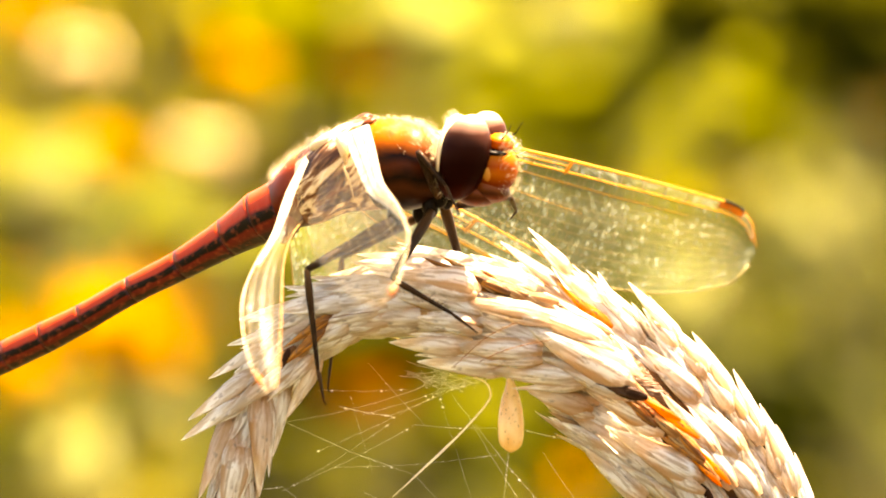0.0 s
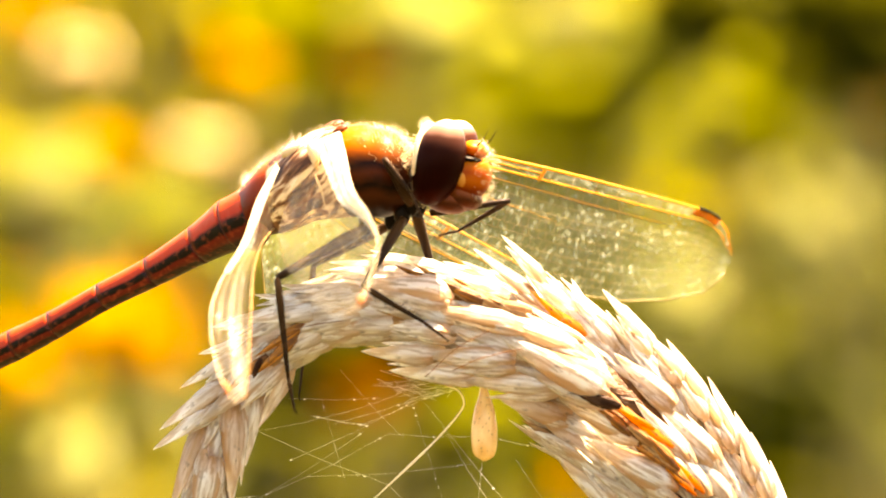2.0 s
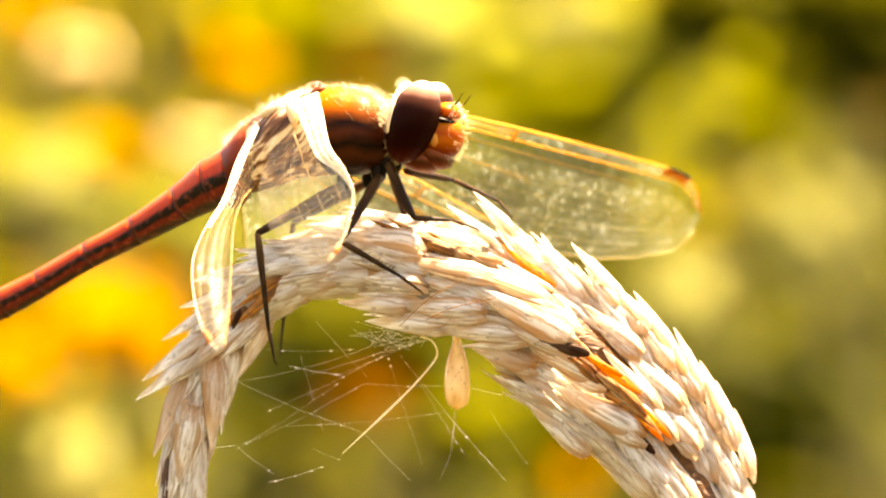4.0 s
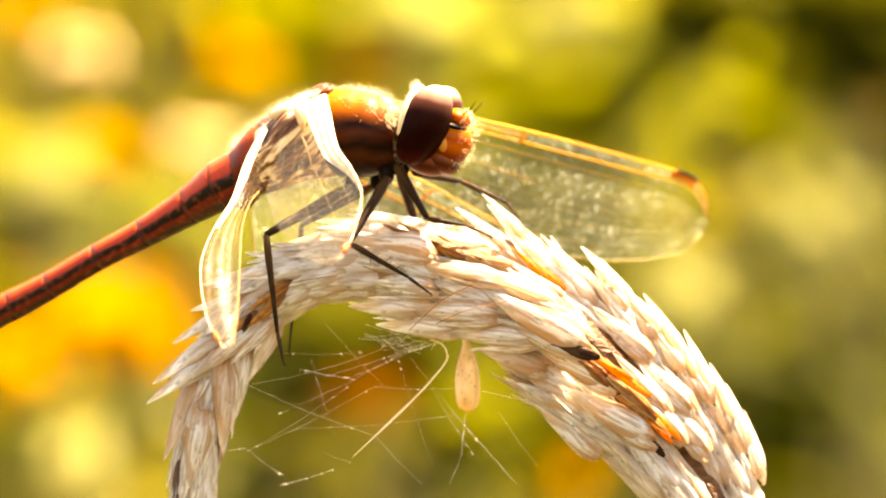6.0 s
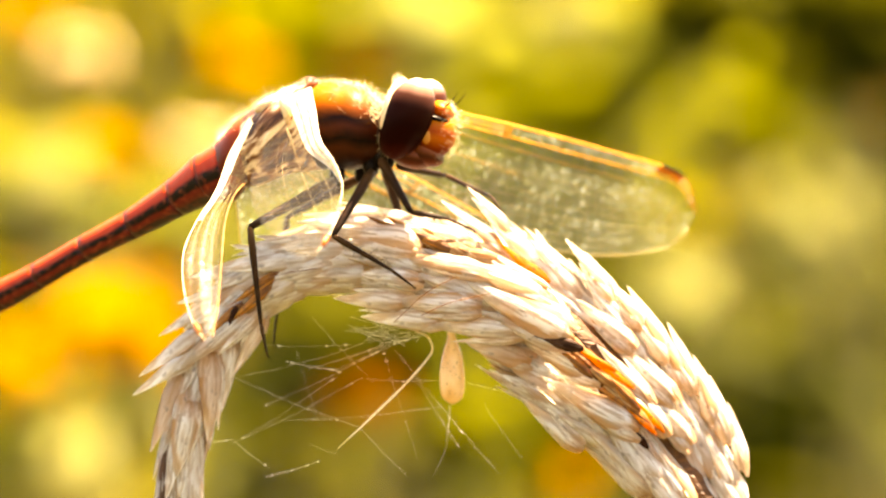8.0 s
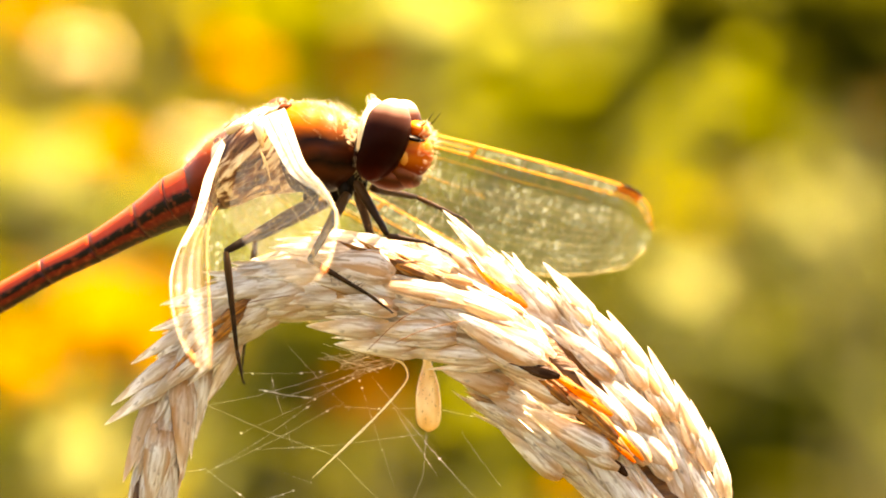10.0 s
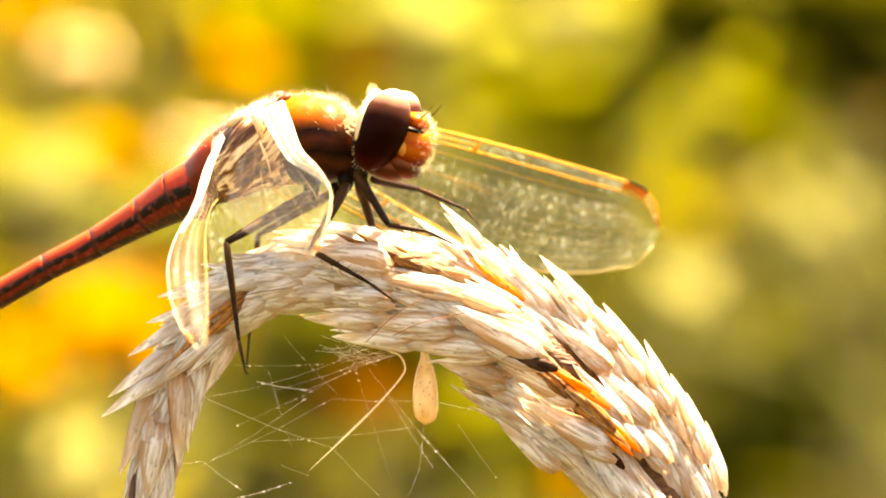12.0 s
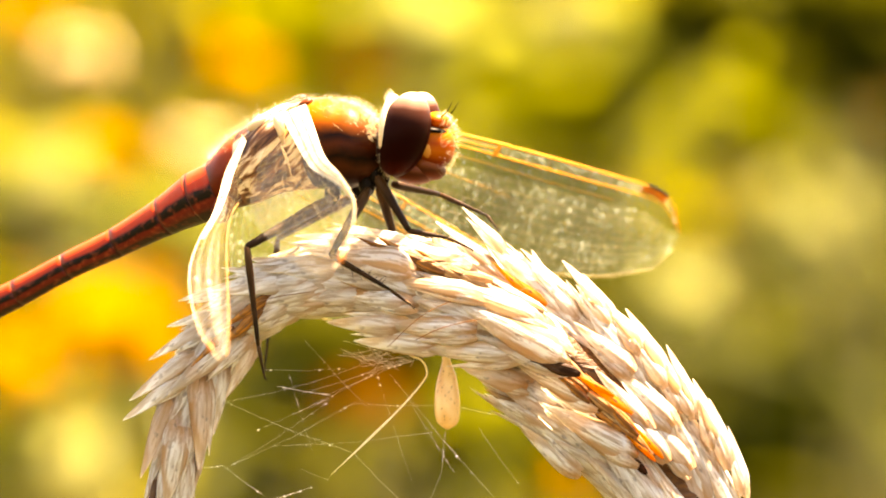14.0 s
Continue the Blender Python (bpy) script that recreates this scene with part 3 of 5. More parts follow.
def husk(length, width, depth, tip, open_angle=75, blunt=0.0):
    """A boat-shaped husk along x, bulging to +z, ribbed, with a thin wall and a sharp, drawn-out tip."""
    nu, nv = 11, 9
    vs, fs = [], []
    for wall in (1.0, 0.88):
        for i in range(nu):
            u = i / (nu - 1)
            rise = 0.38 + 0.62 * math.sin(math.pi * 0.5 * min(1.0, u / 0.32)) if not blunt else math.sqrt(max(0.02, 1 - (1 - min(1.0, u / 0.25)) ** 2))
            fall = 1.0 if u < 0.32 else max(0.0, (1 - u) / 0.68) ** (0.62 + 0.35 * tip)
            prof = rise * fall
            for j in range(nv):
                a = radians(-open_angle + 2 * open_angle * j / (nv - 1))
                keel = 1.0 + 0.16 * math.cos(a) ** 12 + 0.045 * math.cos(a * 9)
                vs.append((u * length, math.sin(a) * width * prof * wall, math.cos(a) * keel * prof * depth * wall + 0.10 * depth * u * u - 0.5 * depth * max(0.0, 0.2 - u)))
    g = nu * nv
    for i in range(nu - 1):
        for j in range(nv - 1):
            a = i * nv + j
            fs.append((a, a + nv, a + nv + 1, a + 1))
            if j in (0, nv - 2):
                fs.append((g + a, g + a + 1, g + a + nv + 1, g + a + nv))
        a, b = i * nv, i * nv + nv - 1
        fs.append((a, g + a, g + a + nv, a + nv))
        fs.append((b, b + nv, g + b + nv, g + b))
    return vs, fs


def kernel(length, width, depth):
    return tube([(length * u, 0, depth * 0.25) for u in (0.0, 0.15, 0.35, 0.6, 0.8, 0.93, 1.0)], [width * r for r in (0.25, 0.62, 0.85, 0.8, 0.5, 0.2, 0.03)], 8, 1.0)


# spikelets that stand out by themselves: foot, tip, facing, half width in millimetres
TOP_HUSKS = [
    ((1.81, -2.50, -1.89), (-2.56, -2.20, -1.15), (0, -0.9, 1), 0.98), ((4.43, -1.60, -1.79), (0.64, -1.40, -0.72), (0.2, -0.6, 1), 0.62), ((8.00, -2.90, -4.55), (1.76, -2.60, -2.10), (0.3, -0.8, 1), 0.85),
    ((5.21, -3.10, -3.29), (0.03, -2.70, -2.29), (0.2, -0.9, 1), 0.62), ((5.93, 0.20, -2.25), (2.68, 0.40, 0.35), (0.4, -0.6, 1), 0.62), ((6.20, 0.60, -1.32), (3.97, 0.60, 1.02), (0.5, -0.4, 1), 0.5),
    ((8.47, 0.00, -3.59), (7.30, 0.40, -1.05), (0.6, -0.5, 1), 0.45), ((-2.51, -0.80, -2.11), (-6.39, -0.60, -1.36), (-0.1, -0.5, 1), 0.66), ((-4.38, -1.20, -2.51), (-7.59, -1.00, -1.79), (-0.2, -0.5, 1), 0.55),
]
SIDE_HUSKS = [
    ((12.79, -2.00, -9.62), (10.24, -1.80, -6.75), (0.3, -1, 0.4), 0.5), ((13.80, -2.00, -11.27), (11.57, -1.80, -8.40), (0.3, -1, 0.4), 0.48),
    ((9.07, -3.60, -6.45), (3.88, -3.30, -3.64), (0, -1, 0.25), 0.92), ((6.80, -3.30, -6.03), (1.75, -3.00, -5.69), (0, -1, -0.1), 0.62), ((4.67, -3.40, -4.88), (0.16, -3.00, -4.54), (0, -1, 0.1), 0.66),
    ((2.82, -3.00, -5.55), (-1.25, -2.60, -5.29), (0, -1, -0.2), 0.58), ((1.22, -3.00, -4.62), (-2.55, -2.60, -4.39), (0, -1, -0.1), 0.56), ((1.62, -3.20, -3.56), (-1.30, -2.80, -3.22), (0, -1, 0.3), 0.5),
    ((12.29, -2.60, -10.93), (7.87, -2.60, -8.49), (0, -1, 0.2), 0.82), ((10.32, -2.80, -8.27), (6.28, -2.60, -6.25), (0, -1, 0.2), 0.72), ((12.73, -2.20, -10.25), (10.69, -2.70, -8.78), (0.3, -1, 0.6), 0.46),
    ((9.54, -1.90, -11.92), (6.50, -1.90, -9.25), (-0.6, -1, -0.3), 0.56), ((9.18, -1.60, -10.11), (7.57, -1.70, -9.55), (0, -1, 0.6), 0.26), ((7.08, -2.40, -7.56), (3.89, -2.20, -6.63), (0, -1, 0), 0.6),
    ((12.18, -1.20, -7.05), (9.25, -1.00, -4.52), (0.4, -1, 0.5), 0.6), ((14.05, -1.30, -9.59), (11.11, -1.10, -6.65), (0.4, -1, 0.5), 0.62), ((14.84, -1.40, -11.72), (12.45, -1.20, -8.65), (0.4, -1, 0.5), 0.6),
]
EDGE_HUSKS = [
    ((12.81, 0.00, -6.19), (10.63, 0.60, -3.57), (1, -0.5, 0.6), 0.8), ((13.83, 0.00, -7.53), (11.76, 0.60, -3.92), (1, -0.5, 0.6), 0.8), ((14.77, 0.00, -8.95), (12.83, 0.50, -5.34), (1, -0.6, 0.6), 0.75), ((15.22, 0.00, -9.35), (13.72, 0.60, -5.69), (1, -0.5, 0.4), 0.7),
    ((16.24, 0.00, -10.96), (14.97, 0.40, -7.33), (1, -0.5, 0.4), 0.8), ((16.83, 0.00, -11.77), (15.75, 0.40, -8.29), (1, -0.5, 0.4), 0.65), ((17.48, 0.20, -13.11), (16.65, 0.60, -9.64), (1, -0.4, 0.4), 0.6), ((11.16, 0.20, -4.53), (8.75, 0.60, -1.58), (0.8, -0.6, 0.8), 0.7),
    ((-7.48, 0.20, -2.87), (-9.71, 0.20, -3.38), (-0.6, -0.5, 0.8), 0.4), ((-7.47, -0.20, -3.94), (-10.26, 0.00, -4.61), (-0.5, -0.6, 0.7), 0.5), ((-8.19, -0.40, -4.58), (-11.14, -0.20, -6.21), (-0.5, -0.6, 0.7), 0.55),
    ((-8.80, -0.80, -5.86), (-12.09, -0.60, -8.16), (-0.6, -0.8, 0.5), 0.6), ((-9.19, -1.00, -6.92), (-12.41, -0.80, -9.09), (-0.5, -0.8, 0.3), 0.5), ((-6.38, -1.40, -4.78), (-10.38, -1.50, -7.98), (-0.3, -1, 0.2), 0.66),
    ((-9.95, -0.80, -7.86), (-11.56, -0.60, -11.88), (-0.6, -0.8, 0), 0.6), ((-9.58, -1.40, -9.32), (-10.36, -1.20, -13.19), (0, -1, 0), 0.72), ((-8.49, -1.30, -6.92), (-8.73, -1.20, -11.51), (0.2, -1, 0), 0.64),
    ((-7.46, -0.80, -6.26), (-8.08, -0.60, -9.87), (0.6, -0.8, -0.2), 0.5), ((-5.99, -1.00, -5.32), (-7.46, -0.80, -8.05), (0.5, -0.8, -0.4), 0.5),
]


def build_ear():
    rng = random.Random(11)
    ear = thing("grass_ear", AXIS + EAR_AT * MM, "dry straw-coloured grass ear bent over in an arch", "grass ear")
    core_pts = smooth_line(EAR_SPINE, 40)
    part("rachis", tube(core_pts, [1.3 if k < 16 else 1.05 if k < 22 else 0.8 for k in range(40)], 10), STRAW_CORE, ear, "brown inner stalk of the ear")
    # the culm goes on down to the ground
    p0 = np.array(EAR_SPINE[0])
    down = -900.0 - EAR_AT.z
    culm = smooth_line([tuple(p0 + (p0 - np.array(EAR_SPINE[1])) * -0.2), tuple(p0 + np.array((3.5, 0, -12))), tuple(p0 + np.array((16, 4, -120))), (p0[0] + 40, 20, down * 0.6), (p0[0] + 46, 30, down - 25)], 30)
    part("culm", tube(culm, [1.1] * 30, 8), STEM, ear, "thin dry stem of the ear")
    glumes = [mesh_of("glume", husk(L, 0.50, 0.34, tp), STRAW) for L, tp in ((3.3, 0.4), (3.7, 0.9), (2.9, 0.2))]
    bodies = [mesh_of("spikelet", husk(L, 0.60, 0.46, 0.5, 70), STRAW) for L in (3.7, 4.1, 3.3)]
    brown_glumes = [mesh_of("glume", husk(L, 0.46, 0.34, tp), BROWN_STRAW) for L, tp in ((3.2, 0.5), (3.6, 0.8))]
    brown_bodies = [mesh_of("spikelet", join(kernel(L * 0.7, 0.42, 0.4), husk(L, 0.54, 0.46, 0.5, 70)), BROWN_STRAW) for L in (3.4, 3.8)]

    def stood(ob, at, way, out, size=(1.0, 1.0, 1.0)):
        w = Vector(way).normalized()
        side = Vector(out).cross(w).normalized()
        m = Matrix((w, side, w.cross(side))).transposed().to_4x4()
        ob.parent = ear
        ob.matrix_local = Matrix.Translation(Vector(at) * MM) @ m @ Matrix.Diagonal((*size, 1))
        return ob

    def spikelet(at, way, out, size=1.0, v=None):
        brown = v is None and rng.random() < 0.07
        v = rng.randrange(3) if v is None else v
        ob = new("spikelet", brown_bodies[v % 2] if brown else bodies[v])
        if brown:
            size *= 0.8
            tagged(ob, "brown weathered spikelet")
        stood(ob, at, way, out, (size, size, size))
        for sgn in (-1, 1):
            g = new("glume", brown_glumes[rng.randrange(2)] if brown and sgn < 0 else glumes[rng.randrange(3)])
            g.parent = ob
            g.matrix_local = pose(rng.uniform(-0.6, 0.0) * MM, sgn * 0.30 * MM, 0.06 * MM, sgn * -34 + rng.uniform(-14, 14), rng.uniform(-6, 3), sgn * rng.uniform(0, 7))
        return ob

    split_a, split_b = rel((8.33, 0.00, -5.87), EAR_AT), rel((12.62, 0.00, -10.43), EAR_AT)
    for strand, (r0, r1, r2), whorls, leans, sizes in EAR_STRANDS:
        line = smooth_line(strand, 200)
        for i in range(whorls):
            s = (i + rng.uniform(0.15, 0.45)) / whorls
            k = int(s * 190)
            c, t = line[k], line[k + 4] - line[k]
            t = t / np.linalg.norm(t)
            toward = np.array((0, -1.0, 0))
            outer = np.cross(t, toward)        # away from the arch's hollow
            outer = outer / np.linalg.norm(outer)
            fat = float(np.interp(s, (0, 0.5, 1.0), (r0, r1, r2)))
            for j in range(5):
                # a split in the ear bares its brown inner stalk
                if fat > 1.0 and whorls < 20 and split_a[0] < c[0] < split_b[0] and j in ((2, 3, 4) if whorls == 19 else (0, 1)) and rng.random() < 0.45:
                    continue
                a = 2 * math.pi * (j + 0.5 * (i % 2)) / 5 + rng.uniform(-0.2, 0.2)
                out = outer * math.cos(a) + toward * math.sin(a)
                lean = math.radians(rng.uniform(*leans))
                spikelet(c + out * fat * rng.uniform(0.5, 0.72) - t * rng.uniform(0, 0.8), t * math.cos(lean) + out * math.sin(lean) + np.array((rng.gauss(0, 0.04), rng.gauss(0, 0.05), rng.gauss(0, 0.04))), out, rng.uniform(*sizes) * (1 - 0.15 * max(0.0, s - 0.5) / 0.5))
    # the single spikelets, each with two narrow glumes at its foot
    for base, tip, out, wide in SIDE_HUSKS + TOP_HUSKS + EDGE_HUSKS:
        at, way = Vector(rel(base, EAR_AT)), Vector(tip) - Vector(base)
        L = way.length
        shell = husk(L, wide, wide * 0.68, 0.35, 78, 1.0 if wide > 0.8 else 0.0)
        ob = part("spikelet", join(kernel(L * 0.68, wide * 0.62, wide * 0.6), shell) if out[1] == -1 else shell, STRAW, ear)
        stood(ob, at, way, out)
        for sgn in (-1, 1):
            g = part("glume", husk(L * rng.uniform(0.6, 0.85), wide * 0.62, wide * 0.45, rng.uniform(0.3, 0.9)), STRAW, ob)
            g.matrix_local = pose(rng.uniform(-0.3, 0.2) * MM, sgn * 0.55 * wide * MM, -0.05 * MM, sgn * -40 + rng.uniform(-10, 10), rng.uniform(-3, 4), sgn * rng.uniform(-2, 7))
    # brown chaff in the furrows between the branches, added for their dark gaps
    chaff = [mesh_of("chaff", husk(L, 0.30, 0.25, 0.9), m) for L, m in ((2.6, STRAW_CORE), (3.2, STRAW_CORE), (2.8, BROWN_STRAW))]
    for a, b, n in (((1.63, -2.00, -1.41), (8.01, -2.70, -4.23), 30), ((13.46, -2.60, -11.41), (8.80, -2.90, -6.62), 26), ((-3.97, -1.80, -2.64), (-7.44, -1.60, -5.18), 7)):
        a, b = np.array(rel(a, EAR_AT)), np.array(rel(b, EAR_AT))
        way = (b - a if n == 26 else a - b if n == 30 else b - a) / np.linalg.norm(b - a)
        for i in range(n):
            c = Vector(a + (b - a) * (i + rng.random()) / n + np.array((rng.gauss(0, 0.22), rng.gauss(0, 0.15), rng.gauss(0, 0.22))))
            w = way + np.array((rng.gauss(0, 0.10), rng.gauss(0, 0.06), rng.gauss(0, 0.10)))
            ob = tagged(new("chaff", chaff[rng.randrange(3)]), "narrow brown chaff husk added to darken a furrow")
            stood(ob, c, w, (0, -1, 0.2))
    # translucent husks coloured orange for the sun's glow in the split and furrow
    for a, b, wide in (((12.06, -3.10, -8.90), (8.86, -3.50, -6.61), 0.30), ((11.18, -3.30, -8.04), (9.12, -3.60, -6.92), 0.2), ((13.50, -2.90, -11.08), (12.06, -3.00, -9.43), 0.2), ((13.13, -2.90, -11.19), (11.64, -3.00, -9.86), 0.16), ((8.04, -1.00, -3.71), (6.04, -1.00, -2.11), 0.3), ((7.11, -1.10, -3.18), (5.37, -1.00, -1.58), 0.26)):
        p, w = Vector(rel(a, EAR_AT)), Vector(b) - Vector(a)
        stood(part("chaff", husk(w.length, wide, 0.14, 0.6), GLOW_STRAW, ear, "husk with the sun's orange glow put into its colour"), p, w, (0.1, -1, 0.7))
    # dark husks added where there are only shadow gaps, most in the split
    for a, b, wide in (((9.59, -3.90, -6.97), (7.05, -3.90, -6.28), 0.34), ((11.47, -2.50, -10.35), (10.14, -2.50, -8.62), 0.26), ((12.72, -2.40, -11.82), (11.55, -2.40, -10.57), 0.22), ((-7.25, -1.80, -4.72), (-7.79, -1.80, -6.05), 0.2)):
        p, w = Vector(rel(a, EAR_AT)), Vector(b) - Vector(a)
        stood(part("chaff", husk(w.length, wide, 0.2, 0.2), GAP_SHADE_STRAW, ear, "dark husk added in place of a shadow gap"), p, w, (0, -1, 0))
    # the amber capsule on its stalk under the arch, and a loose pale fibre
    cap = [rel(p, EAR_AT) for p in ((3.15, -1.00, -5.91), (3.21, -1.00, -6.65), (3.21, -1.00, -7.51), (3.21, -1.00, -8.39), (3.21, -1.00, -9.19), (3.18, -1.00, -9.62))]
    part("seed_capsule", tube(smooth_line(cap, 16), [0.16, 0.18, 0.22, 0.30, 0.40, 0.48, 0.54, 0.58, 0.61, 0.62, 0.62, 0.60, 0.55, 0.46, 0.3, 0.05], 14), CAPSULE_MAT, ear, "amber translucent seed capsule")
    fib = [rel(p, EAR_AT) for p in ((1.44, -1.20, -6.06), (1.98, -1.20, -6.28), (2.24, -1.20, -6.76), (2.08, -1.20, -7.29), (0.96, -1.50, -8.57), (-0.64, -1.50, -10.11), (-2.37, -2.00, -11.70))]
    part("fibre", tube(smooth_line(fib, 28), [0.045] * 20 + [0.06, 0.065, 0.06, 0.05, 0.04, 0.03, 0.02, 0.015], 5), HAIR_MAT, ear, "loose pale bent fibre")
    for a, b, c in (((3.47, -4.20, -3.42), (2.01, -4.30, -4.16), (0.42, -3.90, -5.59)), ((5.19, -4.20, -4.21), (3.07, -4.30, -4.69), (1.75, -4.00, -5.27)), ((7.08, -2.40, -2.85), (6.28, -2.60, -3.22), (5.35, -2.60, -3.48)), ((-6.36, -2.30, -3.57), (-4.89, -2.60, -3.17), (-3.30, -2.60, -2.95))):
        part("fibre", tube(smooth_line([rel(q, EAR_AT) for q in (a, b, c)], 10), 0.02, 4), BROWN_STRAW, ear)
    return ear


WEB_LINES = [  # ends of each thread and its thickness
    ((-4.92, -1.00, -7.46), (-2.38, -1.00, -7.91), 2.4), ((-7.61, 0.00, -8.23), (-3.06, 0.00, -7.26), 1.2), ((-3.06, 0.00, -7.26), (0.43, -1.00, -5.91), 1.2), ((-2.52, 0.00, -7.91), (2.30, -1.00, -5.72), 1.2), ((-7.61, 0.00, -8.15), (-1.31, 0.00, -10.75), 1.6),
    ((-1.31, 0.00, -10.75), (0.96, 0.00, -13.11), 1.3), ((-1.31, 0.00, -8.34), (2.57, -1.00, -8.47), 1.3), ((-7.08, 0.00, -11.23), (-1.31, 0.00, -8.34), 1.2), ((-5.20, 0.00, -10.37), (2.57, -1.00, -9.75), 1.1), ((3.90, -1.00, -8.58), (6.06, 0.00, -9.03), 2.4),
    ((-7.61, 0.00, -11.50), (-2.52, 0.00, -8.28), 1.0), ((3.10, -1.00, -9.65), (2.89, -1.00, -11.73), 1.5), ((2.89, -1.00, -11.73), (2.30, -1.00, -13.07), 1.3), ((0.43, 1.00, -6.96), (5.54, 1.00, -13.14), 1.0), ((1.24, 1.00, -8.04), (3.52, 1.00, -11.80), 1.0),
    ((-8.68, 0.00, -11.39), (-7.61, 0.00, -11.28), 2.6), ((-7.61, 0.00, -11.28), (-5.74, 0.00, -12.70), 1.5), ((4.72, 0.00, -9.62), (6.59, 0.00, -12.30), 0.9), ((-6.00, 0.00, -6.67), (-1.72, 0.00, -6.67), 0.9),
]
WEB_WISPS = [
    ((-1.84, -2.00, -5.70), (0.43, -2.00, -6.50), 1.6), ((0.43, -2.00, -6.64), (3.22, -2.00, -5.70), 2.2), ((-0.64, -2.00, -6.90), (2.56, -2.00, -5.84), 1.6), ((-3.85, -1.00, -7.86), (1.23, -2.00, -6.16), 1.3), ((-1.71, -2.00, -5.30), (0.43, -2.00, -5.89), 1.4), ((-0.11, -2.40, -5.70), (4.68, -2.40, -5.56), 1.5),
    ((-6.00, 0.00, -13.11), (-3.32, 0.00, -12.36), 2.0), ((-2.52, 0.00, -12.03), (-3.86, 0.00, -11.50), 1.0), ((-0.64, 0.00, -5.33), (1.50, 0.00, -12.30), 0.7), ((-3.59, 0.00, -5.33), (-0.64, 0.00, -8.55), 0.8), ((-4.41, 1.00, -6.96), (-3.33, 1.00, -10.72), 0.7), ((-6.02, 1.00, -9.65), (0.16, 1.00, -6.69), 0.9),
]


def build_web():
    rng = random.Random(5)
    web = thing("spider_web", AXIS + EAR_AT * MM, "torn fine spider silk threads hung under the ear", "spider web")
    for a, b, thick in WEB_LINES + WEB_WISPS:
        p, q = np.array(rel(a, EAR_AT)), np.array(rel(b, EAR_AT))
        sag = np.array((0, 0, -0.02 * np.linalg.norm(q - p)))
        shape = [tube([p, (p + q) / 2 + sag, q], 0.0033 * thick, 4)]
        for i in range(int(np.linalg.norm(q - p) * (1.0 if thick < 2 else 5.0))):
            u = rng.random()
            c = p + (q - p) * u + sag * 4 * u * (1 - u)
            r = rng.choice((0.012, 0.016, 0.02, 0.04))
            shape.append(ball(c, (r * 1.6, r, r), None, 6, 4))
        part("thread", join(*shape), SILK_MAT, web)
    knot = []
    for i in range(26):
        c = np.array(rel((0.63, -2.20, -6.00), EAR_AT)) + np.array((rng.uniform(-1.6, 1.6), rng.uniform(-0.4, 0.4), rng.uniform(-0.5, 0.3)))
        d = np.array((rng.uniform(-1.2, 1.2), rng.uniform(-0.4, 0.4), rng.uniform(-0.35, 0.45)))
        knot.append(tube([c - d, c + (0, 0, -0.05), c + d], 0.006, 3))
    part("tangle", join(*knot), SILK_MAT, web, kind="stuff")
    return web


# ---- the dragonfly ----
# body axes: forward is turned a little towards the camera; left lies away from it
LEFT = Vector((0.353, 0.933, 0.07)).normalized()


